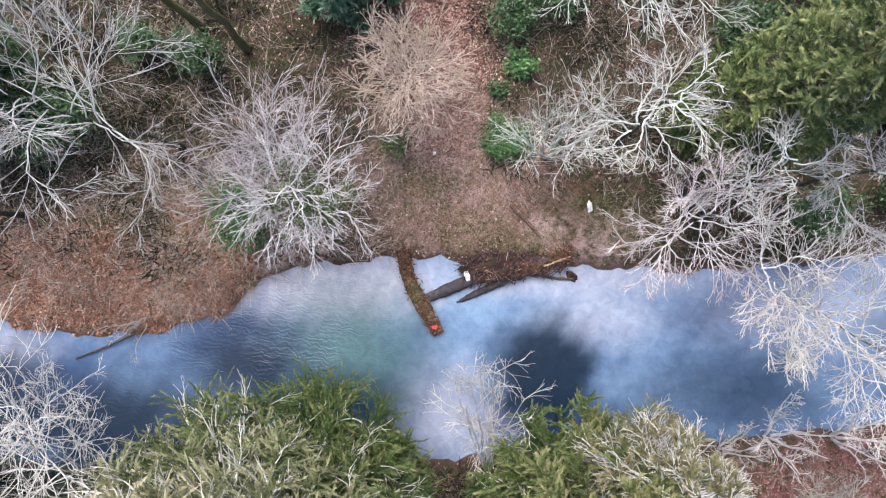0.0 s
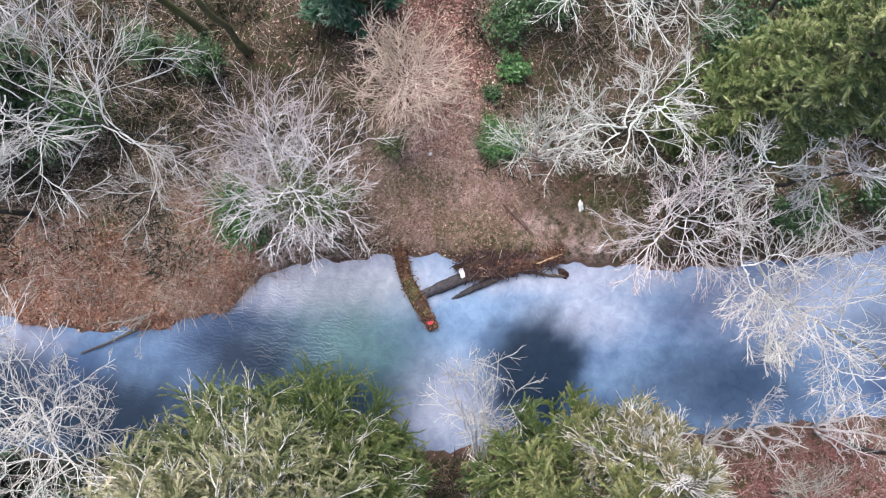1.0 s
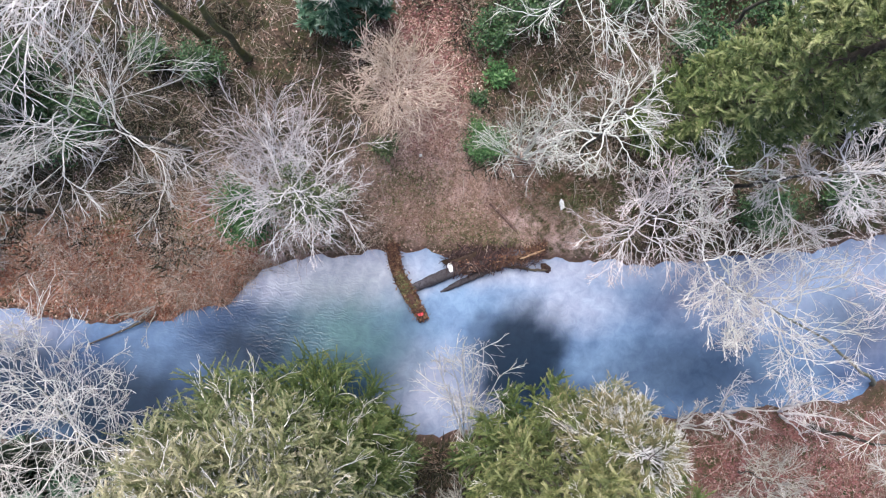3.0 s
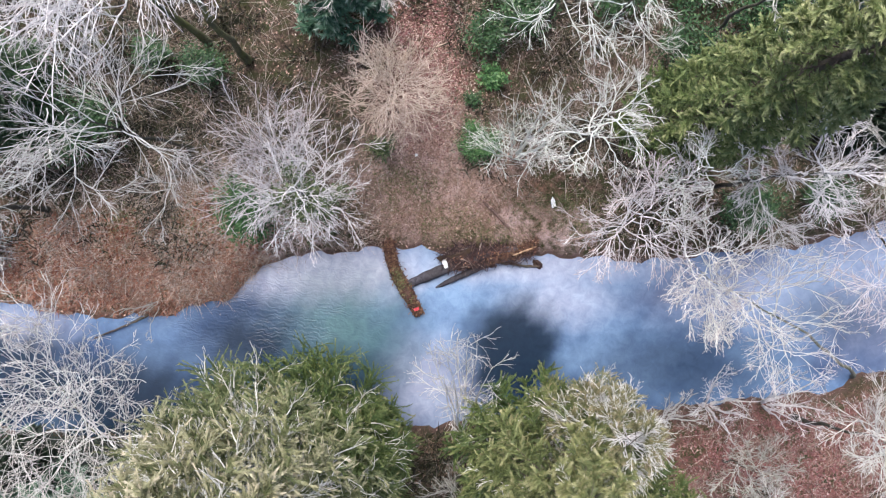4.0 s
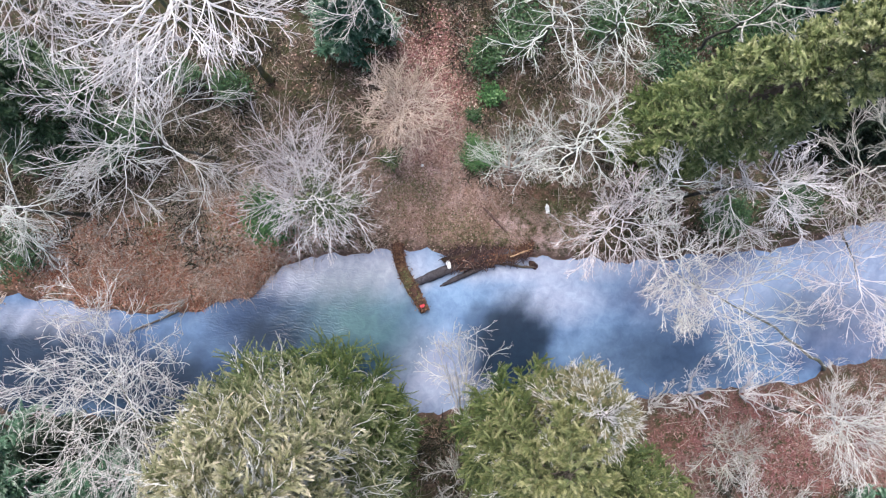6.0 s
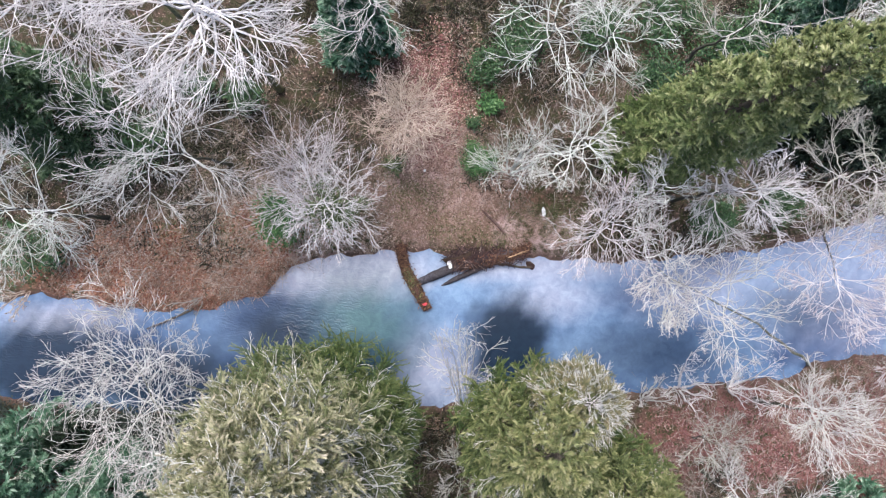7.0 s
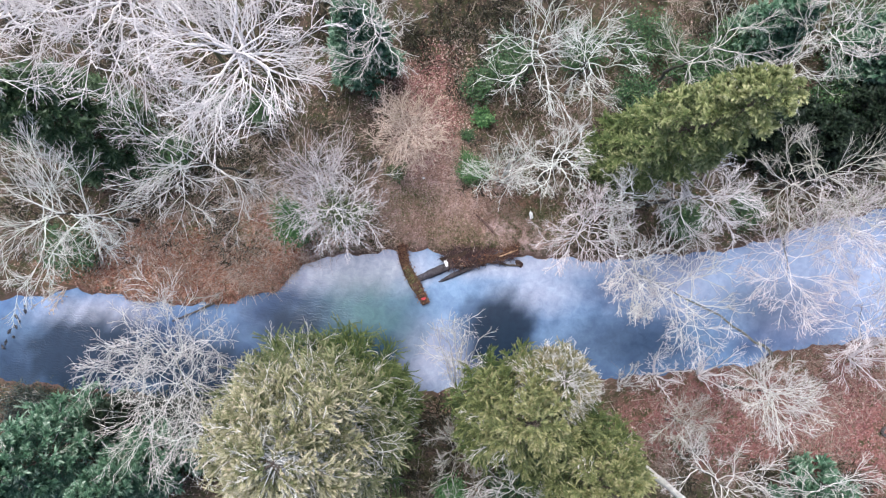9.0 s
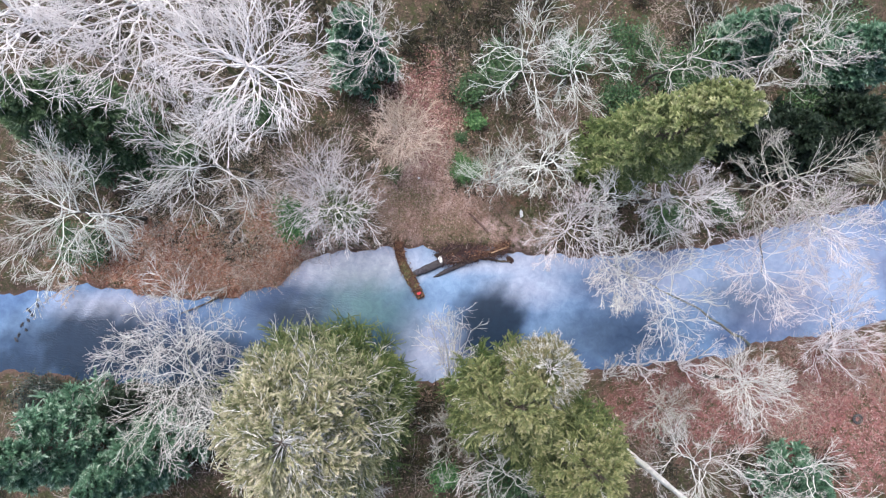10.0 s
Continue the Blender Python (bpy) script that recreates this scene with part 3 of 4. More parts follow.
        piece("dead_twig_mass", np.concatenate([v1, v2]), np.concatenate([f1, f2 + len(v1)]), BARK_WHITE, tree, "bare bleached twigs", kind="stuff")
    return tree


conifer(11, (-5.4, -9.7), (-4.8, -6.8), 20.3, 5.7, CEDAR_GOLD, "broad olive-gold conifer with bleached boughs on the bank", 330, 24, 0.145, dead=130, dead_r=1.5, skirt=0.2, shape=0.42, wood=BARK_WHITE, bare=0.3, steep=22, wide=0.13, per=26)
# Shaded green rim of conifer 11, added as a tree of its own.
conifer(25, (-3.4, -9.3), (-2.5, -6.6), 13.0, 2.9, CEDAR_GREEN, "shaded olive-green rim of the broader conifer, built as a separate tree", 150, 20, 0.145, dead=6, skirt=0.2, shape=0.42, wood=BARK_TRUNK, bare=0.3, steep=22, wide=0.125, per=30)
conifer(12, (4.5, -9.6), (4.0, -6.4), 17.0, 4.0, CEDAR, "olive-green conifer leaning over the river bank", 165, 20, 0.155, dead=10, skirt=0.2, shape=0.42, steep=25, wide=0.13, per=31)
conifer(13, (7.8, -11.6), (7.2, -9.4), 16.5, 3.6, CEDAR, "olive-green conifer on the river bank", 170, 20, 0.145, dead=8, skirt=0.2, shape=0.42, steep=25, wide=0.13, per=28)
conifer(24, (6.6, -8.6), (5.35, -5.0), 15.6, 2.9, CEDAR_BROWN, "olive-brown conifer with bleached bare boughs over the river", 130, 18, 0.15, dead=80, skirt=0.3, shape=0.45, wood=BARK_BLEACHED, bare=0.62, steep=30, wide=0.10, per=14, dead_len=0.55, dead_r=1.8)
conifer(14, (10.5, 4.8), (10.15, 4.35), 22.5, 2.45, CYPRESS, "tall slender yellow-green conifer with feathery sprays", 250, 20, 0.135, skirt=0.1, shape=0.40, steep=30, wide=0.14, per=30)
conifer(15, (-19.6, -11.2), (-19.4, -10.4), 12.5, 3.9, FIR, "dark blue-green conifer on the bank", 130, 18, 0.26, dead=12)
conifer(16, (-15.4, -12.2), (-15.4, -11.4), 12.5, 2.7, FIR, "dark blue-green conifer beside the river", 120, 18, 0.26, dead=8)
conifer(17, (-17.4, -9.8), (-17.2, -9.0), 6.5, 1.6, SHADED_CONIFER, "small dark-green conifer on the bank", 70, 14, 0.26)
conifer(18, (-18.2, 6.2), (-18.3, 6.4), 13.0, 3.2, FIR_GREEN, "dark-green conifer beneath bare trees", 150, 20, 0.24, shape=0.45)
conifer(19, (-3.6, 10.6), (-3.5, 10.4), 12.5, 2.4, FIR, "grey-green conifer among bare trees", 110, 16, 0.28)
conifer(20, (21.2, 6.1), (21.2, 6.1), 6.5, 2.9, SHADED_CONIFER, "conifer in the wood, its green darkened for shade", 110, 16, 0.24, shape=0.55)
conifer(26, (24.6, 7.0), (24.5, 6.9), 6.5, 3.0, SHADED_CONIFER, "conifer in the wood, its green darkened for shade", 110, 16, 0.24, shape=0.55)
conifer(27, (18.4, 6.6), (18.4, 6.6), 5.0, 2.0, SHADED_CONIFER, "low conifer beneath bare trees, its green darkened for shade", 80, 16, 0.24, shape=0.55)
conifer(21, (25.0, 10.6), (24.6, 10.4), 9.0, 2.8, FIR, "blue-green conifer in the wood", 100, 16, 0.28)
conifer(22, (22.2, -14.4), (22.0, -14.0), 6.5, 2.6, FIR, "low dark-green conifer on the bank", 90, 16, 0.28)
conifer(23, (18.8, 11.8), (18.6, 11.6), 9.0, 2.2, FIR, "dark-green conifer among bare trees", 90, 16, 0.28)

def plant(seed, base, crown, tall, spread, mat, trunk_r, limbs, dense, stems, label):
    high = tall > 18
    return bare_tree("bare_tree", seed, base, crown, tall, spread * (1.0 if stems else 1.12 if high else 1.05), mat, label, trunk_r if high or stems else trunk_r * 0.78, limbs, dense if high or stems else dense * 1.05, stems, wood=BARK_YELLOW if high else None, low=0.86 if high else 0.45, bold=1.12 if high else 1.0)


plant(100, (-9.8, 9.0), (-10.5, 8.4), 22.3, 4.1, BARK_BLEACHED, 0.17, 24, 1.0, 0, "tall bare tree with a white spreading crown")
plant(101, (-14.4, 8.7), (-14.6, 8.5), 21.3, 4.0, BARK_BLEACHED, 0.16, 22, 0.9, 0, "tall bare tree with a white spreading crown")
plant(102, (-8.0, 8.2), (-6.1, 5.4), 24.0, 3.4, BARK_BLEACHED, 0.16, 28, 0.9, 0, "tall bare pinkish-white tree leaning towards the river")
plant(103, (-10.6, 4.2), (-10.7, 3.8), 15.0, 3.2, BARK_WHITE, 0.12, 15, 1.0, 0, "bare pale-barked tree with a wide crown")
plant(104, (-17.2, 1.4), (-16.8, 0.9), 14.0, 3.4, BARK_LICHEN, 0.15, 13, 1.1, 0, "bare pale-barked tree with long white limbs")
plant(105, (-4.2, 1.3), (-4.2, 1.6), 11.2, 2.1, BARK_BLEACHED, 0.12, 20, 0.72, 0, "bare white-twigged tree with ivy round its stem")
plant(106, (-6.0, 2.9), (-5.9, 3.2), 9.5, 2.8, BARK_PINK, 0.05, 8, 0.8, 12, "bare multi-stemmed tree with pale thin branches")
plant(107, (-1.3, 5.8), (-1.3, 5.9), 8.2, 1.75, BARK_TAN, 0.075, 54, 0.7, 0, "dense tan-brown coppiced shrub with fine twigs")
plant(108, (4.2, 3.9), (4.1, 4.0), 9.2, 2.0, BARK_LICHEN, 0.055, 8, 0.65, 10, "bare multi-stemmed grey tree beside the clearing")
plant(109, (6.4, 3.7), (6.1, 3.8), 13.2, 1.85, BARK_LICHEN, 0.145, 12, 0.8, 0, "bare tree with thick white limbs")
plant(110, (5.2, 9.4), (5.2, 9.2), 13.0, 2.7, BARK_LICHEN, 0.12, 11, 0.75, 0, "bare grey tree in the wood")
plant(111, (8.0, 8.9), (7.7, 8.7), 13.0, 2.3, BARK_LICHEN, 0.12, 12, 0.8, 0, "bare pale tree in the wood")
plant(112, (-2.2, 10.2), (-2.4, 9.8), 16.0, 2.0, BARK_WHITE, 0.14, 9, 0.9, 0, "slender bare pale tree in the wood")
plant(113, (13.0, 9.4), (13.0, 9.3), 13.0, 2.7, BARK_GREY, 0.14, 9, 0.75, 0, "bare grey tree in the wood")
plant(114, (18.2, 9.2), (18.0, 9.3), 13.0, 2.5, BARK_GREY, 0.12, 7, 0.7, 0, "bare pale tree among conifers")
plant(115, (15.6, 7.2), (15.6, 7.3), 14.5, 1.9, BARK_WHITE, 0.13, 6, 0.7, 0, "slender bare pale tree among conifers")
plant(141, (20.2, 11.0), (19.4, 10.3), 13.0, 2.4, BARK_WHITE, 0.12, 12, 0.85, 0, "bare white tree among dark conifers")
plant(116, (13.0, 2.4), (12.4, 2.2), 14.2, 2.2, BARK_BLEACHED, 0.15, 12, 1.1, 0, "bare pinkish-white tree on the river bank")
plant(117, (9.6, 2.2), (9.0, 2.1), 13.8, 1.6, BARK_LICHEN, 0.11, 11, 0.85, 0, "small bare white tree on the bank")
plant(118, (8.4, 0.3), (7.9, 0.9), 10.8, 2.2, BARK_PINK, 0.11, 18, 0.85, 0, "bare white tree at the water's edge")
plant(119, (19.9, 3.3), (19.7, 3.1), 10.5, 3.1, BARK_GREY, 0.15, 11, 1.0, 0, "bare grey tree on the river bank")
plant(120, (22.6, 2.2), (21.0, -0.2), 10.0, 2.6, BARK_PINK, 0.12, 11, 1.0, 0, "bare pinkish tree leaning over the river")
plant(121, (26.5, 3.6), (26.0, 2.4), 10.0, 3.0, BARK_GREY, 0.15, 11, 1.0, 0, "bare grey tree on the river bank")
plant(122, (1.8, -9.1), (1.1, -4.5), 9.0, 1.8, BARK_WHITE, 0.05, 6, 0.75, 9, "slender bare sapling leaning over the water")
plant(123, (-11.4, -10.4), (-11.4, -9.0), 12.0, 2.0, BARK_LICHEN, 0.11, 10, 0.7, 0, "bare white tree on the river bank")
bare_tree("bare_tree", 124, (17.6, -8.4), (16.4, -6.7), 11.2, 2.6, BARK_WHITE, "bare white many-branched tree on the bank", 0.12, 22, 0.85, low=0.8)
plant(125, (-12.4, -2.9), (-12.7, -3.6), 2.8, 1.3, BARK_GREY, 0.03, 4, 0.8, 5, "low bare shrub hanging over the bank")
plant(126, (-3.7, -13.2), (-3.7, -13.0), 7.0, 2.1, BARK_GREY, 0.09, 9, 0.9, 0, "small bare grey tree")
plant(127, (1.6, -11.0), (1.6, -10.8), 6.0, 1.7, BARK_GREY, 0.07, 8, 0.9, 0, "small bare grey tree between conifers")
plant(128, (4.1, -12.6), (4.1, -12.3), 9.0, 2.4, BARK_WHITE, 0.11, 9, 0.9, 0, "bare pale tree in the wood")
plant(129, (14.6, -12.2), (14.6, -11.8), 10.0, 2.8, BARK_WHITE, 0.13, 10, 1.0, 0, "bare pale tree in the wood")
plant(130, (21.6, -13.2), (21.3, -12.7), 9.0, 2.6, BARK_WHITE, 0.12, 8, 0.8, 0, "bare pale tree above a dark conifer")
plant(131, (14.1, -10.4), (14.1, -10.2), 5.0, 1.5, BARK_GREY, 0.06, 14, 0.8, 0, "pale grey shrub without leaves")
plant(132, (13.7, -7.9), (13.6, -7.0), 4.4, 1.8, BARK_BLEACHED, 0.07, 5, 0.9, 7, "low bare white shrub at the water's edge")
plant(133, (16.4, -7.9), (16.2, -7.0), 4.8, 2.0, BARK_BLEACHED, 0.07, 5, 0.9, 7, "low bare white shrub at the water's edge")
plant(134, (11.6, -8.5), (11.7, -7.6), 3.6, 1.5, BARK_WHITE, 0.06, 5, 0.9, 6, "low bare grey shrub at the water's edge")
plant(135, (25.4, -6.8), (25.3, -6.0), 5.0, 2.4, BARK_PINK, 0.06, 5, 1.0, 9, "bare pinkish shrub at the water's edge")
plant(136, (-24.6, -8.9), (-24.5, -8.3), 3.6, 0.9, BARK_GREY, 0.03, 4, 0.6, 4, "clump of thin bare saplings at the water's edge")
plant(137, (-22.6, -9.2), (-22.5, -8.5), 4.0, 0.8, BARK_GREY, 0.03, 4, 0.6, 3, "clump of thin bare saplings at the water's edge")
plant(138, (-21.8, -2.6), (-21.9, -3.4), 1.8, 1.5, BARK_TAN, 0.03, 5, 0.8, 8, "low brown leafless scrub hanging over the water")
plant(139, (21.0, 1.3), (17.8, -1.6), 8.5, 3.0, BARK_PINK, 0.11, 13, 0.95, 0, "bare pinkish tree arching over the river")
plant(140, (25.5, -6.6), (22.6, -3.0), 7.5, 2.6, BARK_PINK, 0.10, 12, 0.9, 0, "bare pinkish tree arching over the river")
bare_tree("bare_tree", 191, (-13.0, -9.9), (-11.0, -3.8), 14.0, 3.6, BARK_WHITE, "bare white tree with contorted twigs arching over the river", 0.07, 27, 0.9, curl=1.9, wood=BARK_YELLOW, bold=0.72)
bare_tree("bare_tree", 190, (20.8, -6.6), (8.4, -0.6), 11.6, 2.4, BARK_WHITE, "mossy tree leaning low across the river with pale bare branches", 0.10, 24, 0.9, wood=BARK_MOSS, top=0.93, lift=0.3, curl=1.4, low=0.68)


# ---- evergreen shrubs ----
def shrub(seed, x, y, tall, spread, mat, label, leaves=1500, leaf=0.14, category="shrub", name="evergreen_shrub"):
    rng = np.random.default_rng(seed)
    bz = float(height(np.array([x]), np.array([y]))[0]) - 0.05
    ob = thing(name, (x, y, bz), label, category, "evergreen undergrowth")
    n = 9
    az = np.arange(n) * 2.4
    s = np.linspace(0, 1, 5)
    st = np.stack([np.cos(az)[:, None] * s * spread * 0.6, np.sin(az)[:, None] * s * spread * 0.6, np.ones(n)[:, None] * s * tall * 0.8], 2)
    st += np.cumsum(rng.normal(size=st.shape) * 0.05, axis=1) * s[None, :, None]
    sr = np.full((n, 1), 0.03) * np.linspace(1, 0.3, 5)[None]
    br, bw = sprout(rng, st, sr, 8, 0.2, 1.0, 50, 0.4 * spread / tall + 0.15, 4, 0.15, 0.03, 0.6)
    v1, f1 = tubes(st, sr, 5)
    v2, f2 = tubes(br, bw, 3)
    piece("stem_mass", np.concatenate([v1, v2]), np.concatenate([f1, f2 + len(v1)]), BARK_DARK, ob, kind="stuff")
    k = rng.integers(0, len(br), leaves)
    t = rng.integers(1, 4, leaves)
    at = br[k, t] + rng.normal(size=(leaves, 3)) * np.array([0.26, 0.26, 0.16]) * spread * 0.6
    at[:, 2] = np.maximum(at[:, 2], 0.06)
    d = unit(rng.normal(size=(leaves, 3)) * np.array([1, 1, 0.4]))
    v, f = blades(rng, at, d, leaf * rng.uniform(0.6, 1.3, leaves), 0.27, 0.5)
    piece("foliage", v, f, mat, ob, kind="stuff")
    return ob


def undershrub(seed, x, y, tall, spread, mat, leaves, leaf, label):
    kind = "fern" if "fern" in label else "ivy" if "ivy" in label else "shrub"
    return shrub(seed, x, y, tall, spread, mat, label, leaves, leaf, kind, {"fern": "fern_clump", "ivy": "ivy", "shrub": "evergreen_shrub"}[kind])


undershrub(300, -7.6, 1.2, 5.0, 1.3, FERN, 4200, 0.13, "bright green evergreen shrub under bare trees")
undershrub(301, 14.4, 1.3, 4.0, 1.3, HOLLY, 3000, 0.14, "dark green evergreen shrub on the bank")
undershrub(302, 2.5, 4.5, 0.6, 1.0, FERN, 4600, 0.085, "bright green clump of ferns in the clearing")
undershrub(303, 3.1, 7.4, 0.8, 0.6, FERN, 1200, 0.16, "green clump of ferns among leaf litter")
undershrub(304, 2.2, 6.4, 0.6, 0.4, HOLLY, 500, 0.12, "small dark-green shrub among leaf litter")
undershrub(305, 1.2, -14.1, 2.4, 1.0, FERN, 1800, 0.15, "green evergreen shrub among bare trees")
undershrub(306, 11.6, 8.4, 3.4, 1.4, HOLLY, 2600, 0.14, "dark-green evergreen shrub in the wood")
undershrub(307, -9.6, 7.6, 3.0, 1.0, HOLLY, 1800, 0.13, "dark-green ivy clump round a trunk")
undershrub(308, -11.8, 8.0, 2.5, 0.9, HOLLY, 1400, 0.13, "dark-green evergreen shrub in the wood")
undershrub(309, 2.8, 9.2, 2.0, 1.2, HOLLY, 1800, 0.13, "dark-green evergreen shrub in the wood")
undershrub(310, 17.0, 10.8, 3.0, 2.2, HOLLY, 3600, 0.15, "dark-green evergreen thicket in the wood")
undershrub(311, -4.45, 1.6, 9.6, 0.9, IVY, 2600, 0.13, "olive ivy climbing a bare tree")
undershrub(312, -1.9, 4.2, 1.2, 0.6, IVY, 700, 0.12, "olive undergrowth below a brown shrub")
# Most thickets from 313 to 321 are added to darken shaded ground.
undershrub(313, 23.0, 7.2, 3.0, 2.6, HOLLY, 4200, 0.16, "dark-green evergreen thicket in the wood")
undershrub(314, -15.0, 5.0, 3.0, 2.0, HOLLY, 3200, 0.15, "dark-green evergreen thicket added for shade under bare trees")
undershrub(315, -20.5, -0.2, 2.6, 1.8, HOLLY, 2600, 0.15, "dark-green evergreen thicket on the bank")
undershrub(316, 15.0, 9.8, 3.0, 2.0, HOLLY, 3200, 0.15, "dark-green evergreen thicket added for shade under bare trees")
undershrub(317, 4.5, 10.4, 2.4, 1.6, HOLLY, 2400, 0.15, "dark-green evergreen thicket added for shade under bare trees")
undershrub(318, 5.0, -14.4, 2.6, 2.2, HOLLY, 3200, 0.15, "dark-green evergreen thicket added for shade under bare trees")
undershrub(319, 12.0, 11.6, 2.6, 2.2, HOLLY, 3200, 0.15, "dark-green evergreen thicket added for shade under bare trees")
undershrub(320, 8.6, 11.2, 2.2, 1.6, HOLLY, 2200, 0.15, "dark-green evergreen thicket added for shade under bare trees")
undershrub(321, 24.5, 12.2, 3.0, 2.6, HOLLY, 3600, 0.16, "dark-green evergreen thicket in the wood")
# Dark leaf masses added where the bank lies in shade.
undershrub(326, -16.6, -9.9, 1.6, 1.6, SHADE_LEAVES, 3000, 0.14, "dark ivy mass added for shade at the water's edge")
undershrub(327, -13.6, -9.9, 1.6, 1.7, SHADE_LEAVES, 3200, 0.14, "dark ivy mass added for shade at the water's edge")
undershrub(328, -10.8, -10.2, 1.6, 1.5, SHADE_LEAVES, 2800, 0.14, "dark ivy mass added for shade at the water's edge")
undershrub(329, -23.4, -9.6, 1.4, 1.8, SHADE_LEAVES, 3200, 0.14, "dark ivy mass added for shade at the water's edge")
undershrub(330, -20.4, -9.8, 1.4, 1.7, SHADE_LEAVES, 3000, 0.14, "dark ivy mass added for shade at the water's edge")
undershrub(323, -15.2, -10.4, 2.2, 1.8, SHADE_LEAVES, 3600, 0.14, "dark ivy mass added for shade on the bank")
undershrub(324, -12.2, -10.8, 2.4, 1.9, SHADE_LEAVES, 3600, 0.14, "dark ivy mass added for shade on the bank")
undershrub(325, -9.6, -12.2, 2.2, 1.8, SHADE_LEAVES, 3200, 0.14, "dark ivy mass added for shade on the bank")
undershrub(322, 18.2, 2.0, 2.5, 1.2, HOLLY, 1800, 0.14, "dark-green evergreen shrub on the bank")


# ---- the log jam and what lies on the banks ----
def log(name, path, radii, mat, label, seed, parent=None, sides=10):
    rng = np.random.default_rng(seed)
    p = np.array(path, dtype=float)
    t = np.linspace(0, len(p) - 1, len(p) * 5)
    fine = np.stack([np.interp(t, np.arange(len(p)), p[:, i]) for i in range(3)], 1)
    fine[1:-1] = (fine[:-2] + fine[1:-1] * 2 + fine[2:]) / 4
    r = np.interp(t, np.arange(len(p)), radii) * (1 + rng.normal(size=len(t)) * 0.05)
    v, f = tubes(fine[None], r[None], sides)
    v = v + rng.normal(size=v.shape) * 0.012
    cap = np.arange(sides)[None]
    f = [f, cap[:, ::-1], cap + (len(t) - 1) * sides]
    ob = piece(name, v, f, mat, parent, label if parent else "", True)
    return ob if parent else tagged(ob, label, "log", "driftwood")


log("mossy_log", [(-1.64, -0.02, 0.34), (-1.58, -0.6, 0.3), (-1.42, -1.3, 0.25), (-1.12, -1.9, 0.22), (-0.7, -2.65, 0.2), (-0.2, -3.55, 0.08)], [0.30, 0.29, 0.28, 0.31, 0.31, 0.24], LOG_BROWN, "leaf-covered mossy brown log lying out into the river", 1)
log("grey_log", [(-0.85, -2.15, 0.06), (0.4, -1.6, 0.18), (1.45, -1.17, 0.25), (3.1, -0.7, 0.32), (4.4, -0.4, 0.5)], [0.2, 0.24, 0.25, 0.22, 0.18], WOOD_WET, "smooth wet grey log lying across the jam", 2)
log("dark_log", [(0.57, -2.26, 0.02), (1.1, -2.0, 0.08), (1.6, -1.76, 0.12), (2.4, -1.4, 0.2), (3.0, -1.15, 0.25)], [0.04, 0.12, 0.14, 0.15, 0.12], WOOD_WET, "dark pointed log at the water's edge", 3)
log("broken_branch", [(2.2, -1.3, 0.25), (3.0, -1.0, 0.36), (3.9, -0.68, 0.44), (5.4, -0.2, 0.6)], [0.10, 0.15, 0.17, 0.10], DEBRIS, "brown broken branch with split wood", 4)
log("split_branch", [(4.15, -0.72, 0.70), (4.8, -0.48, 0.72), (5.25, -0.3, 0.72)], [0.025, 0.04, 0.02], WOOD_SPLIT, "orange split piece of wood on the jam", 5)
log("driftwood_branch", [(3.3, -1.05, 0.2), (4.2, -1.12, 0.15), (4.8, -1.25, 0.08), (5.5, -1.25, 0.12)], [0.05, 0.06, 0.05, 0.05], BARK_DARK, "dark branch floating at the bank", 6)
log("bank_pole", [(2.6, 1.95, 0.66), (3.4, 1.2, 0.60), (4.35, 0.15, 0.46)], [0.05, 0.07, 0.08], MUDDY_WOOD, "muddy brown pole lying on the muddy bank", 10)
log("bank_stick", [(6.6, -0.1, 0.45), (7.4, 0.12, 0.6), (8.6, 0.3, 0.75)], [0.03, 0.035, 0.02], TWIG_TAN, "pale broken stick on the bank", 11)
log("bank_branch", [(-15.4, -4.6, 0.1), (-13.9, -4.0, 0.2), (-12.8, -3.5, 0.4)], [0.03, 0.045, 0.06], BARK_DARK, "dark branch lying from the bank into the water", 7)
log("dead_trunk", [(11.0, -11.5, 0.9), (11.3, -11.65, 5.0), (11.8, -11.75, 10.0), (12.3, -11.8, 15.0)], [0.17, 0.15, 0.13, 0.10], BARK_WHITE, "standing bleached dead trunk without branches", 8)


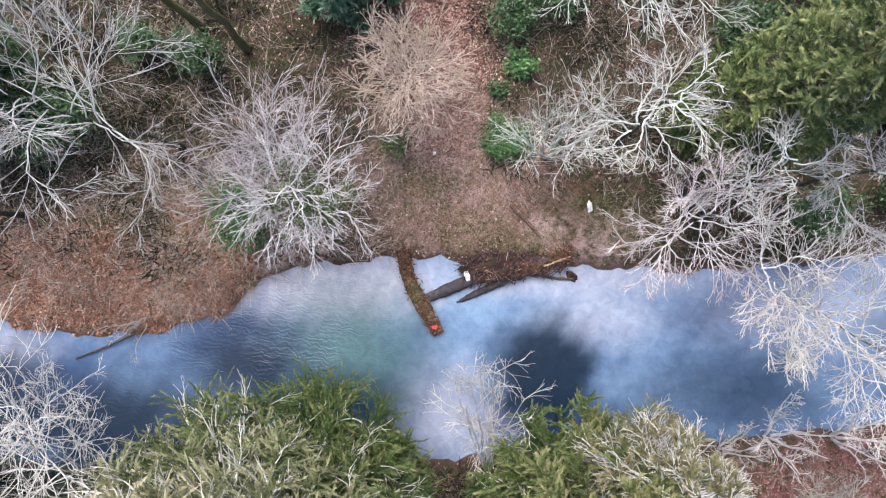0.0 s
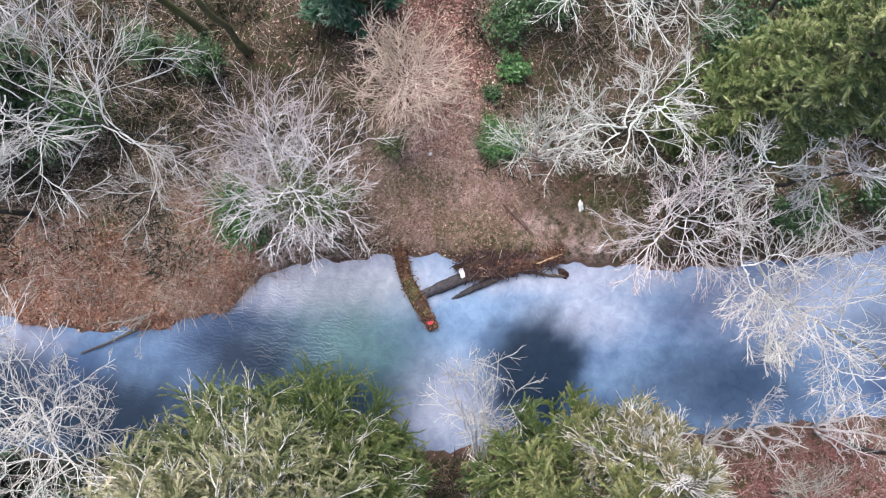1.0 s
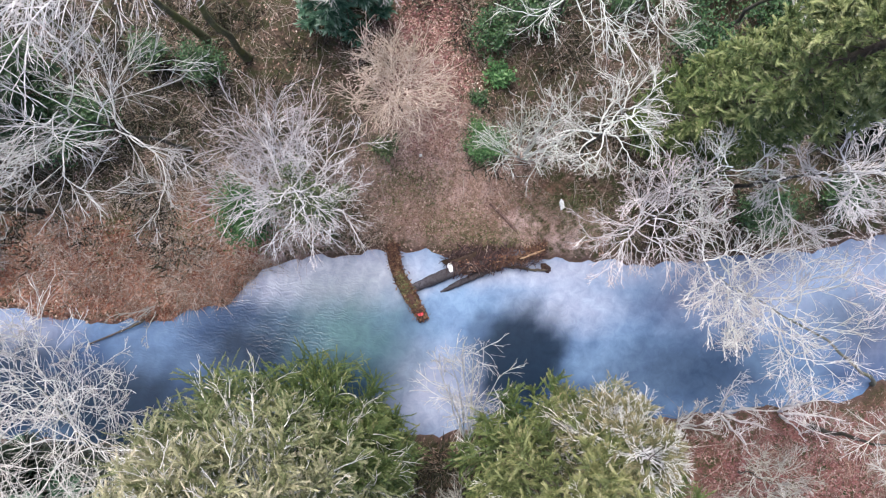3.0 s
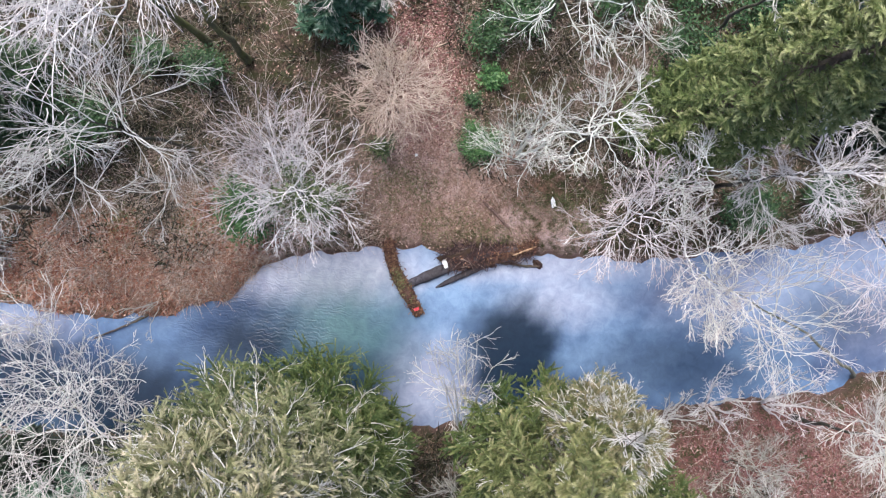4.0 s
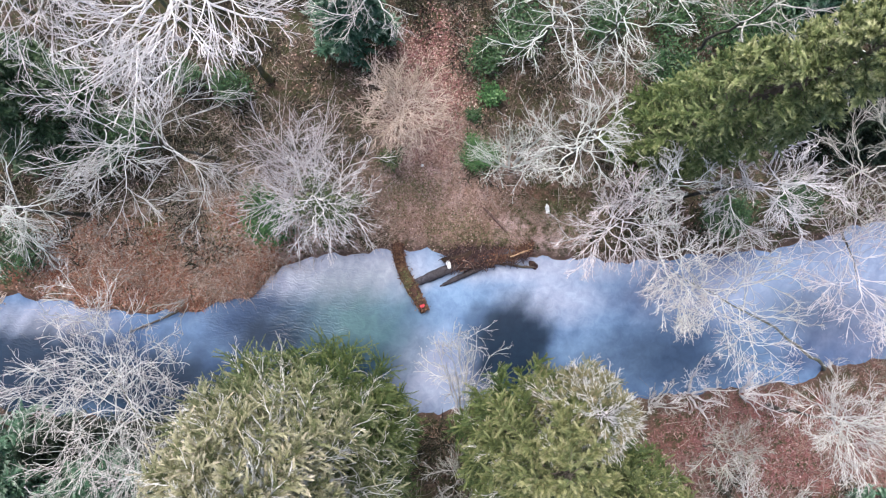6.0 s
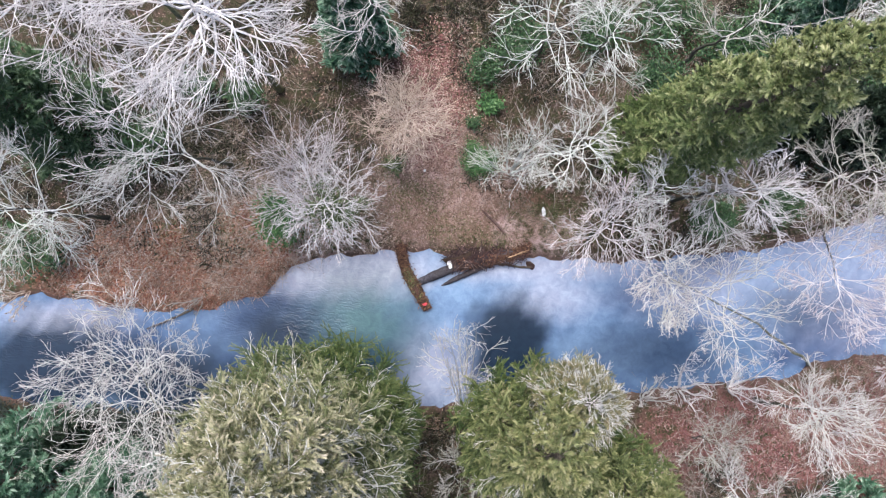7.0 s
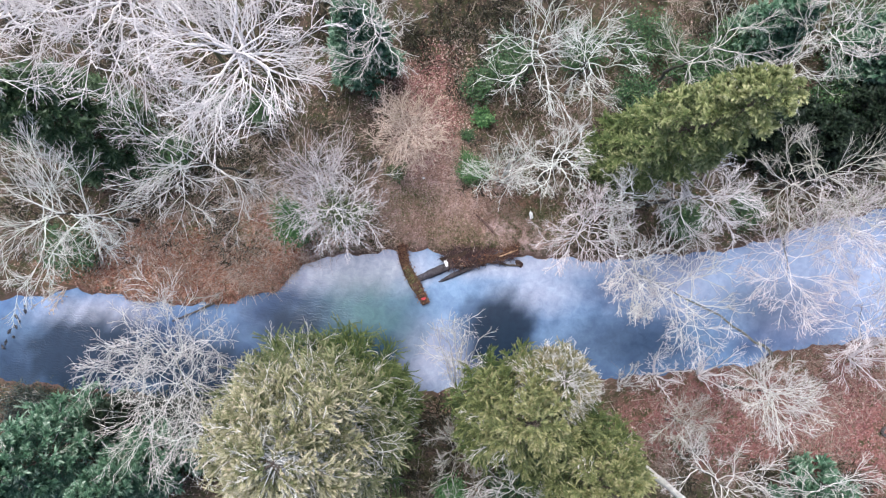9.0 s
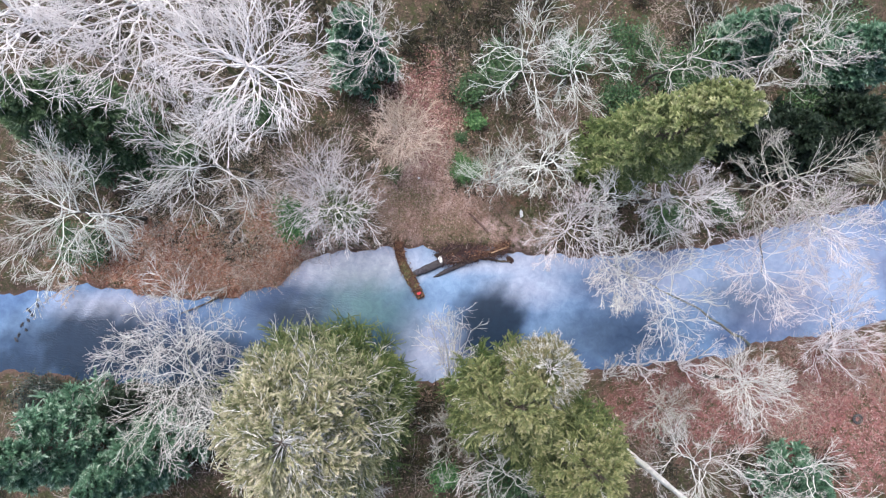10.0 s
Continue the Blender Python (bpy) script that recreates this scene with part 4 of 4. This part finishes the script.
def scatter_sticks(name, seed, n, spots, length, radius, mat, label, lift=0.25, base=0.0):
    """Loose arching sticks over oval patches: spots are x, y, rx, ry."""
    rng = np.random.default_rng(seed)
    sp = np.array(spots)
    k = rng.choice(len(sp), n, p=sp[:, 2] * sp[:, 3] / (sp[:, 2] * sp[:, 3]).sum())
    a, r = rng.uniform(0, 6.283, n), np.sqrt(rng.uniform(0, 1, n))
    x, y = sp[k, 0] + np.cos(a) * r * sp[k, 2], sp[k, 1] + np.sin(a) * r * sp[k, 3]
    g = height(x, y)
    ok = g > -0.25
    x, y = x[ok], y[ok]
    n = len(x)
    ang = rng.uniform(0, 6.283, n)
    ln = length * rng.uniform(0.4, 1.4, n)
    d = np.stack([np.cos(ang), np.sin(ang)], 1)
    s = np.linspace(-0.5, 0.5, 4)
    bend = rng.normal(size=n)[:, None] * (s ** 2)[None] * 0.5
    px = x[:, None] + (d[:, :1] * s + -d[:, 1:] * bend) * ln[:, None]
    py = y[:, None] + (d[:, 1:] * s + d[:, :1] * bend) * ln[:, None]
    gz = np.maximum(height(px.ravel(), py.ravel()).reshape(px.shape), base)
    pz = gz + radius + (0.25 - s ** 2)[None] * (lift * rng.uniform(0, 1.6, n) * ln)[:, None] * 2
    pts = np.stack([px, py, pz], 2)
    rad = radius * rng.uniform(0.5, 1.3, n)[:, None] * np.linspace(1, 0.4, 4)[None]
    ob = piece(name, *tubes(pts, rad, 3), mat, None, label, False, "stuff")
    return ob


scatter_sticks("debris_sticks", 21, 560, [(2.0, -0.8, 1.15, 0.62), (3.7, -0.65, 1.5, 0.36)], 0.75, 0.02, DRIFT, "tangle of brown sticks caught on the log jam", 0.3, 0.42)
scatter_sticks("snagged_sticks", 23, 26, [(2.0, -0.8, 1.2, 0.6), (3.7, -0.7, 1.5, 0.4)], 1.3, 0.022, DRIFT, "long sticks snagged on the log jam", 0.22, 0.5)
scatter_sticks("brambles", 22, 3000, [(-14, 1.5, 12, 4), (-9, 6, 6, 5), (6, 8, 6, 5), (14, 5, 11, 5), (16, -10.5, 12, 3), (-8, -13, 14, 3), (-13, -1.0, 6, 1.6), (-18, 9, 10, 6), (22, 9, 9, 6)], 1.5, 0.009, BRAMBLE, "tangle of thin dead bramble stems on the wood floor", 0.35)


def litter(name, seed, n, spots, size, mat, label):
    rng = np.random.default_rng(seed)
    sp = np.array(spots)
    k = rng.choice(len(sp), n, p=sp[:, 2] * sp[:, 3] / (sp[:, 2] * sp[:, 3]).sum())
    a, r = rng.uniform(0, 6.283, n), np.sqrt(rng.uniform(0, 1, n)) * rng.uniform(0.6, 1.1, n)
    x, y = sp[k, 0] + np.cos(a) * r * sp[k, 2], sp[k, 1] + np.sin(a) * r * sp[k, 3]
    g = height(x, y)
    ok = g > 0.05
    x, y, g = x[ok], y[ok], g[ok]
    n = len(x)
    d = rng.normal(size=(n, 3)) * np.array([1, 1, 0.25])
    v, f = blades(rng, np.stack([x, y, g + rng.uniform(0.01, 0.06, n)], 1), d, size * rng.uniform(0.5, 1.3, n), 0.34, 0.35)
    return piece(name, v, f, mat, None, label, False, "stuff")


def tufts(name, seed, n, spots, size, wide, mat, label, lean=0.8):
    """Narrow blades that stand and lean in clumps on oval patches."""
    rng = np.random.default_rng(seed)
    sp = np.array(spots)
    k = rng.choice(len(sp), n, p=sp[:, 2] * sp[:, 3] / (sp[:, 2] * sp[:, 3]).sum())
    hubs = rng.uniform(-1, 1, (len(sp), 60, 2))
    h = hubs[k, rng.integers(0, 60, n)]
    x, y = sp[k, 0] + h[:, 0] * sp[k, 2] + rng.normal(size=n) * 0.3, sp[k, 1] + h[:, 1] * sp[k, 3] + rng.normal(size=n) * 0.3
    g = height(x, y)
    ok = g > 0.03
    x, y, g = x[ok], y[ok], g[ok]
    n = len(x)
    d = np.concatenate([rng.normal(size=(n, 2)) * lean, rng.uniform(0.25, 1.0, (n, 1))], 1)
    v, f = needles(rng, np.stack([x, y, g - 0.02], 1), d, size * rng.uniform(0.4, 1.4, n), wide, 0.8)
    return piece(name, v, f, mat, None, label, False, "stuff")


tufts("dead_grass", 24, 31000, [(-14, -2.0, 6, 1.4), (-10, -0.6, 3, 1.6), (-9.8, -1.9, 1.8, 0.8), (-11.4, -2.4, 2.5, 0.7), (2.0, 0.9, 3.5, 0.9), (8, 0.8, 4, 0.8), (24, -8.5, 6, 2), (0.2, -10.2, 2, 1.2), (3.4, 2.6, 1.2, 1.0), (4.2, 2.2, 1.2, 0.7), (-2.6, 0.3, 1.2, 0.6), (0.4, 1.6, 2.6, 1.0), (-22, -10.5, 3, 1.2)], 0.34, 0.022, STRAW, "tufts of straw-coloured dead grass on the banks")
tufts("pale_stems", 49, 8500, [(-8, 1.5, 3, 2), (-3.6, 0.6, 2, 0.9), (-12, 3, 5, 2), (-9.6, -0.6, 2.4, 1.5), (-13, 0.6, 5, 1.6), (-15, -1.2, 5, 1.6)], 0.9, 0.010, PALE_STEM, "long pale dry stems arching over the bank", 2.2)
tufts("dry_stems", 29, 9000, [(19, -10.5, 6, 2.4), (26, -9.5, 5, 3.5), (-12, -2.2, 5, 1.0), (-9.6, -1.6, 1.8, 1.0)], 0.6, 0.014, BRAMBLE, "thin pale dry stems over the russet bank", 1.4)
tufts("undergrowth", 25, 70000, [(-18, 2.5, 8, 3.5), (-8, 7, 6, 4), (5, 9, 4, 6), (15, 5, 6, 4.5), (-14, -15, 14, 4.5), (3, -15, 8, 5), (24, 9, 10, 6), (-20, 11, 12, 6), (12, 14, 14, 4), (16, -16, 14, 4), (-4, 15, 10, 4), (-24, -9.2, 4, 1.4), (0.2, -10.6, 2.4, 1.4), (0.2, -10.6, 2.4, 1.4), (-12, -11, 5, 1.8)], 0.6, 0.055, THICKET, "low tangle of olive and brown undergrowth")
tufts("moss_grass", 26, 14000, [(-1.7, 2.7, 0.5, 0.7), (-0.2, 2.6, 0.5, 0.4), (-10.5, 0.2, 1.2, 0.8), (0.6, 0.9, 1.0, 0.5), (-0.9, 2.9, 0.7, 0.6), (0.7, 2.9, 0.3, 0.3), (1.8, 1.3, 0.8, 0.4), (2.2, 0.4, 2.0, 0.5), (-0.6, 2.2, 1.2, 1.0), (-2.2, 4.4, 0.6, 0.8), (-12.5, 0.4, 2, 1.2), (8, 1.2, 4, 1)], 0.22, 0.07, MOSSY, "patches of green moss and grass on the bank")
tufts("dead_stems", 28, 30000, [(-16, 3, 10, 4.5), (-8, 6, 6, 5), (5, 8, 4, 6), (14, 5, 9, 5), (-14, -15, 14, 4.5), (16, -11, 14, 4), (24, 9, 10, 6), (-20, 11, 12, 6), (-11, -1, 7, 2)], 1.0, 0.011, BRAMBLE, "thin dead stems in the undergrowth", 2.0)
tufts("rusty_bracken", 47, 11000, [(-14.5, -1.4, 6.5, 2.0)], 0.30, 0.06, RUSTY, "dead rust-brown bracken on the bank")
tufts("bracken", 27, 14000, [(19, -10.5, 7, 2.6), (27, -11, 5, 5), (0.2, 8, 1.6, 4)], 0.30, 0.06, RUSSET, "dead russet bracken on the banks")
litter("leaf_litter", 31, 20000, [(0, 0, 34, 20)], 0.105, LITTER, "scattered brown fallen leaves on the wood floor")
litter("clearing_leaves", 33, 17000, [(0.5, 2.6, 4.2, 3.2), (0, 7, 3, 5)], 0.085, LITTER, "brown and buff fallen leaves in the clearing")
litter("rusty_leaves", 42, 12000, [(-14.5, -1.3, 7.5, 2.6), (-9.5, 0.3, 3, 2)], 0.12, RUSTY, "rust-brown fallen leaves on the bank")
litter("russet_leaves", 32, 15000, [(19, -10.5, 7.5, 3), (27, -11, 6, 5), (0.2, 8, 2, 4)], 0.13, RUSSET, "russet fallen leaves and bracken on the banks")


rng = np.random.default_rng(77)
def on_log(n, lo, hi, wide):
    q = rng.uniform(lo, hi, n)
    x = np.interp(q, [0, 0.3, 0.55, 0.78, 1], [-1.62, -1.5, -1.12, -0.7, -0.25]) + rng.normal(size=n) * wide
    y = np.interp(q, [0, 0.3, 0.55, 0.78, 1], [-0.05, -1.0, -1.9, -2.65, -3.4]) + rng.normal(size=n) * 0.08
    return np.stack([x, y, np.interp(q, [0, 0.5, 1], [0.68, 0.54, 0.36]) - np.abs(rng.normal(size=n)) * 0.04], 1)


v, f = needles(rng, on_log(900, 0.4, 0.85, 0.08), rng.normal(size=(900, 3)) * np.array([1, 1, 0.4]), 0.22 * rng.uniform(0.4, 1.3, 900), 0.09, 0.6)
piece("log_moss", v, f, MOSSY, None, "green moss and grass growing along the log", False, "stuff")
q = rng.uniform(0, 1, 700)
branch_top = np.stack([3.0 + 2.2 * q, -0.95 + 0.78 * q + rng.normal(size=700) * 0.14, 0.60 + 0.14 * q - np.abs(rng.normal(size=700)) * 0.05], 1)
spots = np.concatenate([on_log(2400, 0.0, 1.0, 0.13), branch_top])
v, f = blades(rng, spots, rng.normal(size=(3100, 3)) * np.array([1, 1, 0.3]), 0.16 * rng.uniform(0.4, 1.4, 3100), 0.16, 0.5)
piece("log_leaves", v, f, WET_LEAVES, None, "brown leaves and straw caught on the mossy log", False, "stuff")

q = rng.uniform(0, 1, (900, 2))
q[:, 0] = 1 - 0.95 * q[:, 0] ** 1.8
heap = np.stack([1.2 + 4.1 * q[:, 0], -1.12 + 0.92 * q[:, 0] ** 1.1 + rng.normal(size=900) * 0.16, 0.46 + 0.18 * q[:, 1] + 0.05 * q[:, 0]], 1)
v, f = blades(rng, heap, rng.normal(size=(900, 3)) * np.array([1, 1, 0.5]), 0.12 * rng.uniform(0.4, 1.4, 900), 0.2, 0.6)
piece("jam_leaves", v, f, JAM_LEAVES, None, "wet dark and orange leaves lodged in the log jam", False, "stuff")

# ---- rubbish ----
def crumpled(name, seed, place, size, mat, label, category):
    rng = np.random.default_rng(seed)
    bm = bmesh.new()
    bmesh.ops.create_icosphere(bm, subdivisions=3, radius=1.0)
    for v in bm.verts:
        q = v.co.copy()
        k = 1 + 0.75 * noise.noise(q * 1.6 + Vector((seed * 1.7, 0.3, 0))) + 0.4 * noise.noise(q * 4.1 + Vector((0, seed * 2.3, 0)))
        v.co = Vector((q.x * size[0], q.y * size[1], q.z * size[2])) * k
    me = bpy.data.meshes.new(name)
    bm.to_mesh(me)
    bm.free()
    me.materials.append(mat)
    ob = new(name, me)
    ob.matrix_world = pose(*place, 0, 0, rng.uniform(0, 360))
    return tagged(ob, label, category)


PLASTIC, nt, b = material("white_plastic", 0.4, 0.5)
nt.links.new(mix(nt, "MIX", wave(nt, 6, 3), (0.85, 0.85, 0.84), (0.62, 0.62, 0.60)), b.inputs["Base Color"])
RED, nt, b = material("red_plastic", 0.5, 0.5)
nt.links.new(mix(nt, "MIX", wave(nt, 8, 3), (0.75, 0.06, 0.08), (0.55, 0.05, 0.06)), b.inputs["Base Color"])
RUBBER, nt, b = material("tyre_rubber", 0.85, 0.3)
nt.links.new(mix(nt, "MIX", wave(nt, 9, 3), (0.03, 0.03, 0.03), (0.09, 0.08, 0.075)), b.inputs["Base Color"])
STONE, nt, b = material("wet_stone", 0.6, 0.5)
nt.links.new(mix(nt, "MIX", wave(nt, 7, 3), (0.010, 0.012, 0.018), (0.022, 0.023, 0.03)), b.inputs["Base Color"])
crumpled("driftwood_stump", 9, (5.4, -1.15, 0.05), (0.24, 0.15, 0.14), DEBRIS, "dark reddish rotten stump end at the water's edge", "driftwood")
crumpled("debris_mound", 6, (1.95, -0.75, 0.2), (1.05, 0.6, 0.42), DEBRIS, "mound of dark rotten debris caught on the logs", "debris")
crumpled("debris_mound", 7, (3.3, -0.7, 0.2), (0.9, 0.32, 0.36), DEBRIS, "mound of dark rotten debris caught on the logs", "debris")
for j in range(9):
    crumpled("river_stone", 20 + j, (-24.2 - 0.15 * j + 0.22 * math.sin(j * 2.3), -3.7 - 0.31 * j, 0.0), (0.10 + 0.05 * (j % 3), 0.08, 0.07), STONE, "small dark wet stone breaking the water", "stone")
crumpled("plastic_bag", 1, (1.0, -1.12, 0.54), (0.10, 0.19, 0.05), PLASTIC, "crumpled white plastic bag caught on the logs", "bag")
crumpled("plastic_sheet", 2, (6.05, 1.76, 0.62), (0.20, 0.11, 0.07), PLASTIC, "torn white plastic bag on the bank", "bag")
crumpled("paper_scrap", 3, (-0.35, 3.95, 0.68), (0.06, 0.07, 0.04), PLASTIC, "small white scrap of rubbish in the clearing", "litter")
crumpled("red_wrapper", 4, (-0.35, -3.25, 0.34), (0.14, 0.10, 0.07), RED, "red plastic wrapper on the end of a log", "litter")
tz = float(height(np.array([27.2]), np.array([-11.1]))[0])
bm = bmesh.new()
rings = []
for i in range(28):
    a = i * 2 * math.pi / 28
    rings.append([bm.verts.new(((0.25 + 0.085 * math.cos(q)) * math.cos(a), (0.25 + 0.085 * math.cos(q)) * math.sin(a), 0.10 * math.sin(q))) for q in [j * math.pi / 5 for j in range(10)]])
for i in range(28):
    for j in range(10):
        bm.faces.new((rings[i][j], rings[(i + 1) % 28][j], rings[(i + 1) % 28][(j + 1) % 10], rings[i][(j + 1) % 10]))
me = bpy.data.meshes.new("tyre")
bm.normal_update()
bm.to_mesh(me)
bm.free()
me.materials.append(RUBBER)
tyre = tagged(new("tyre", me), "black rubber car tyre lying among russet leaves", "tyre")
tyre.matrix_world = pose(27.2, -11.1, tz + 0.1, 4, 3, 0)
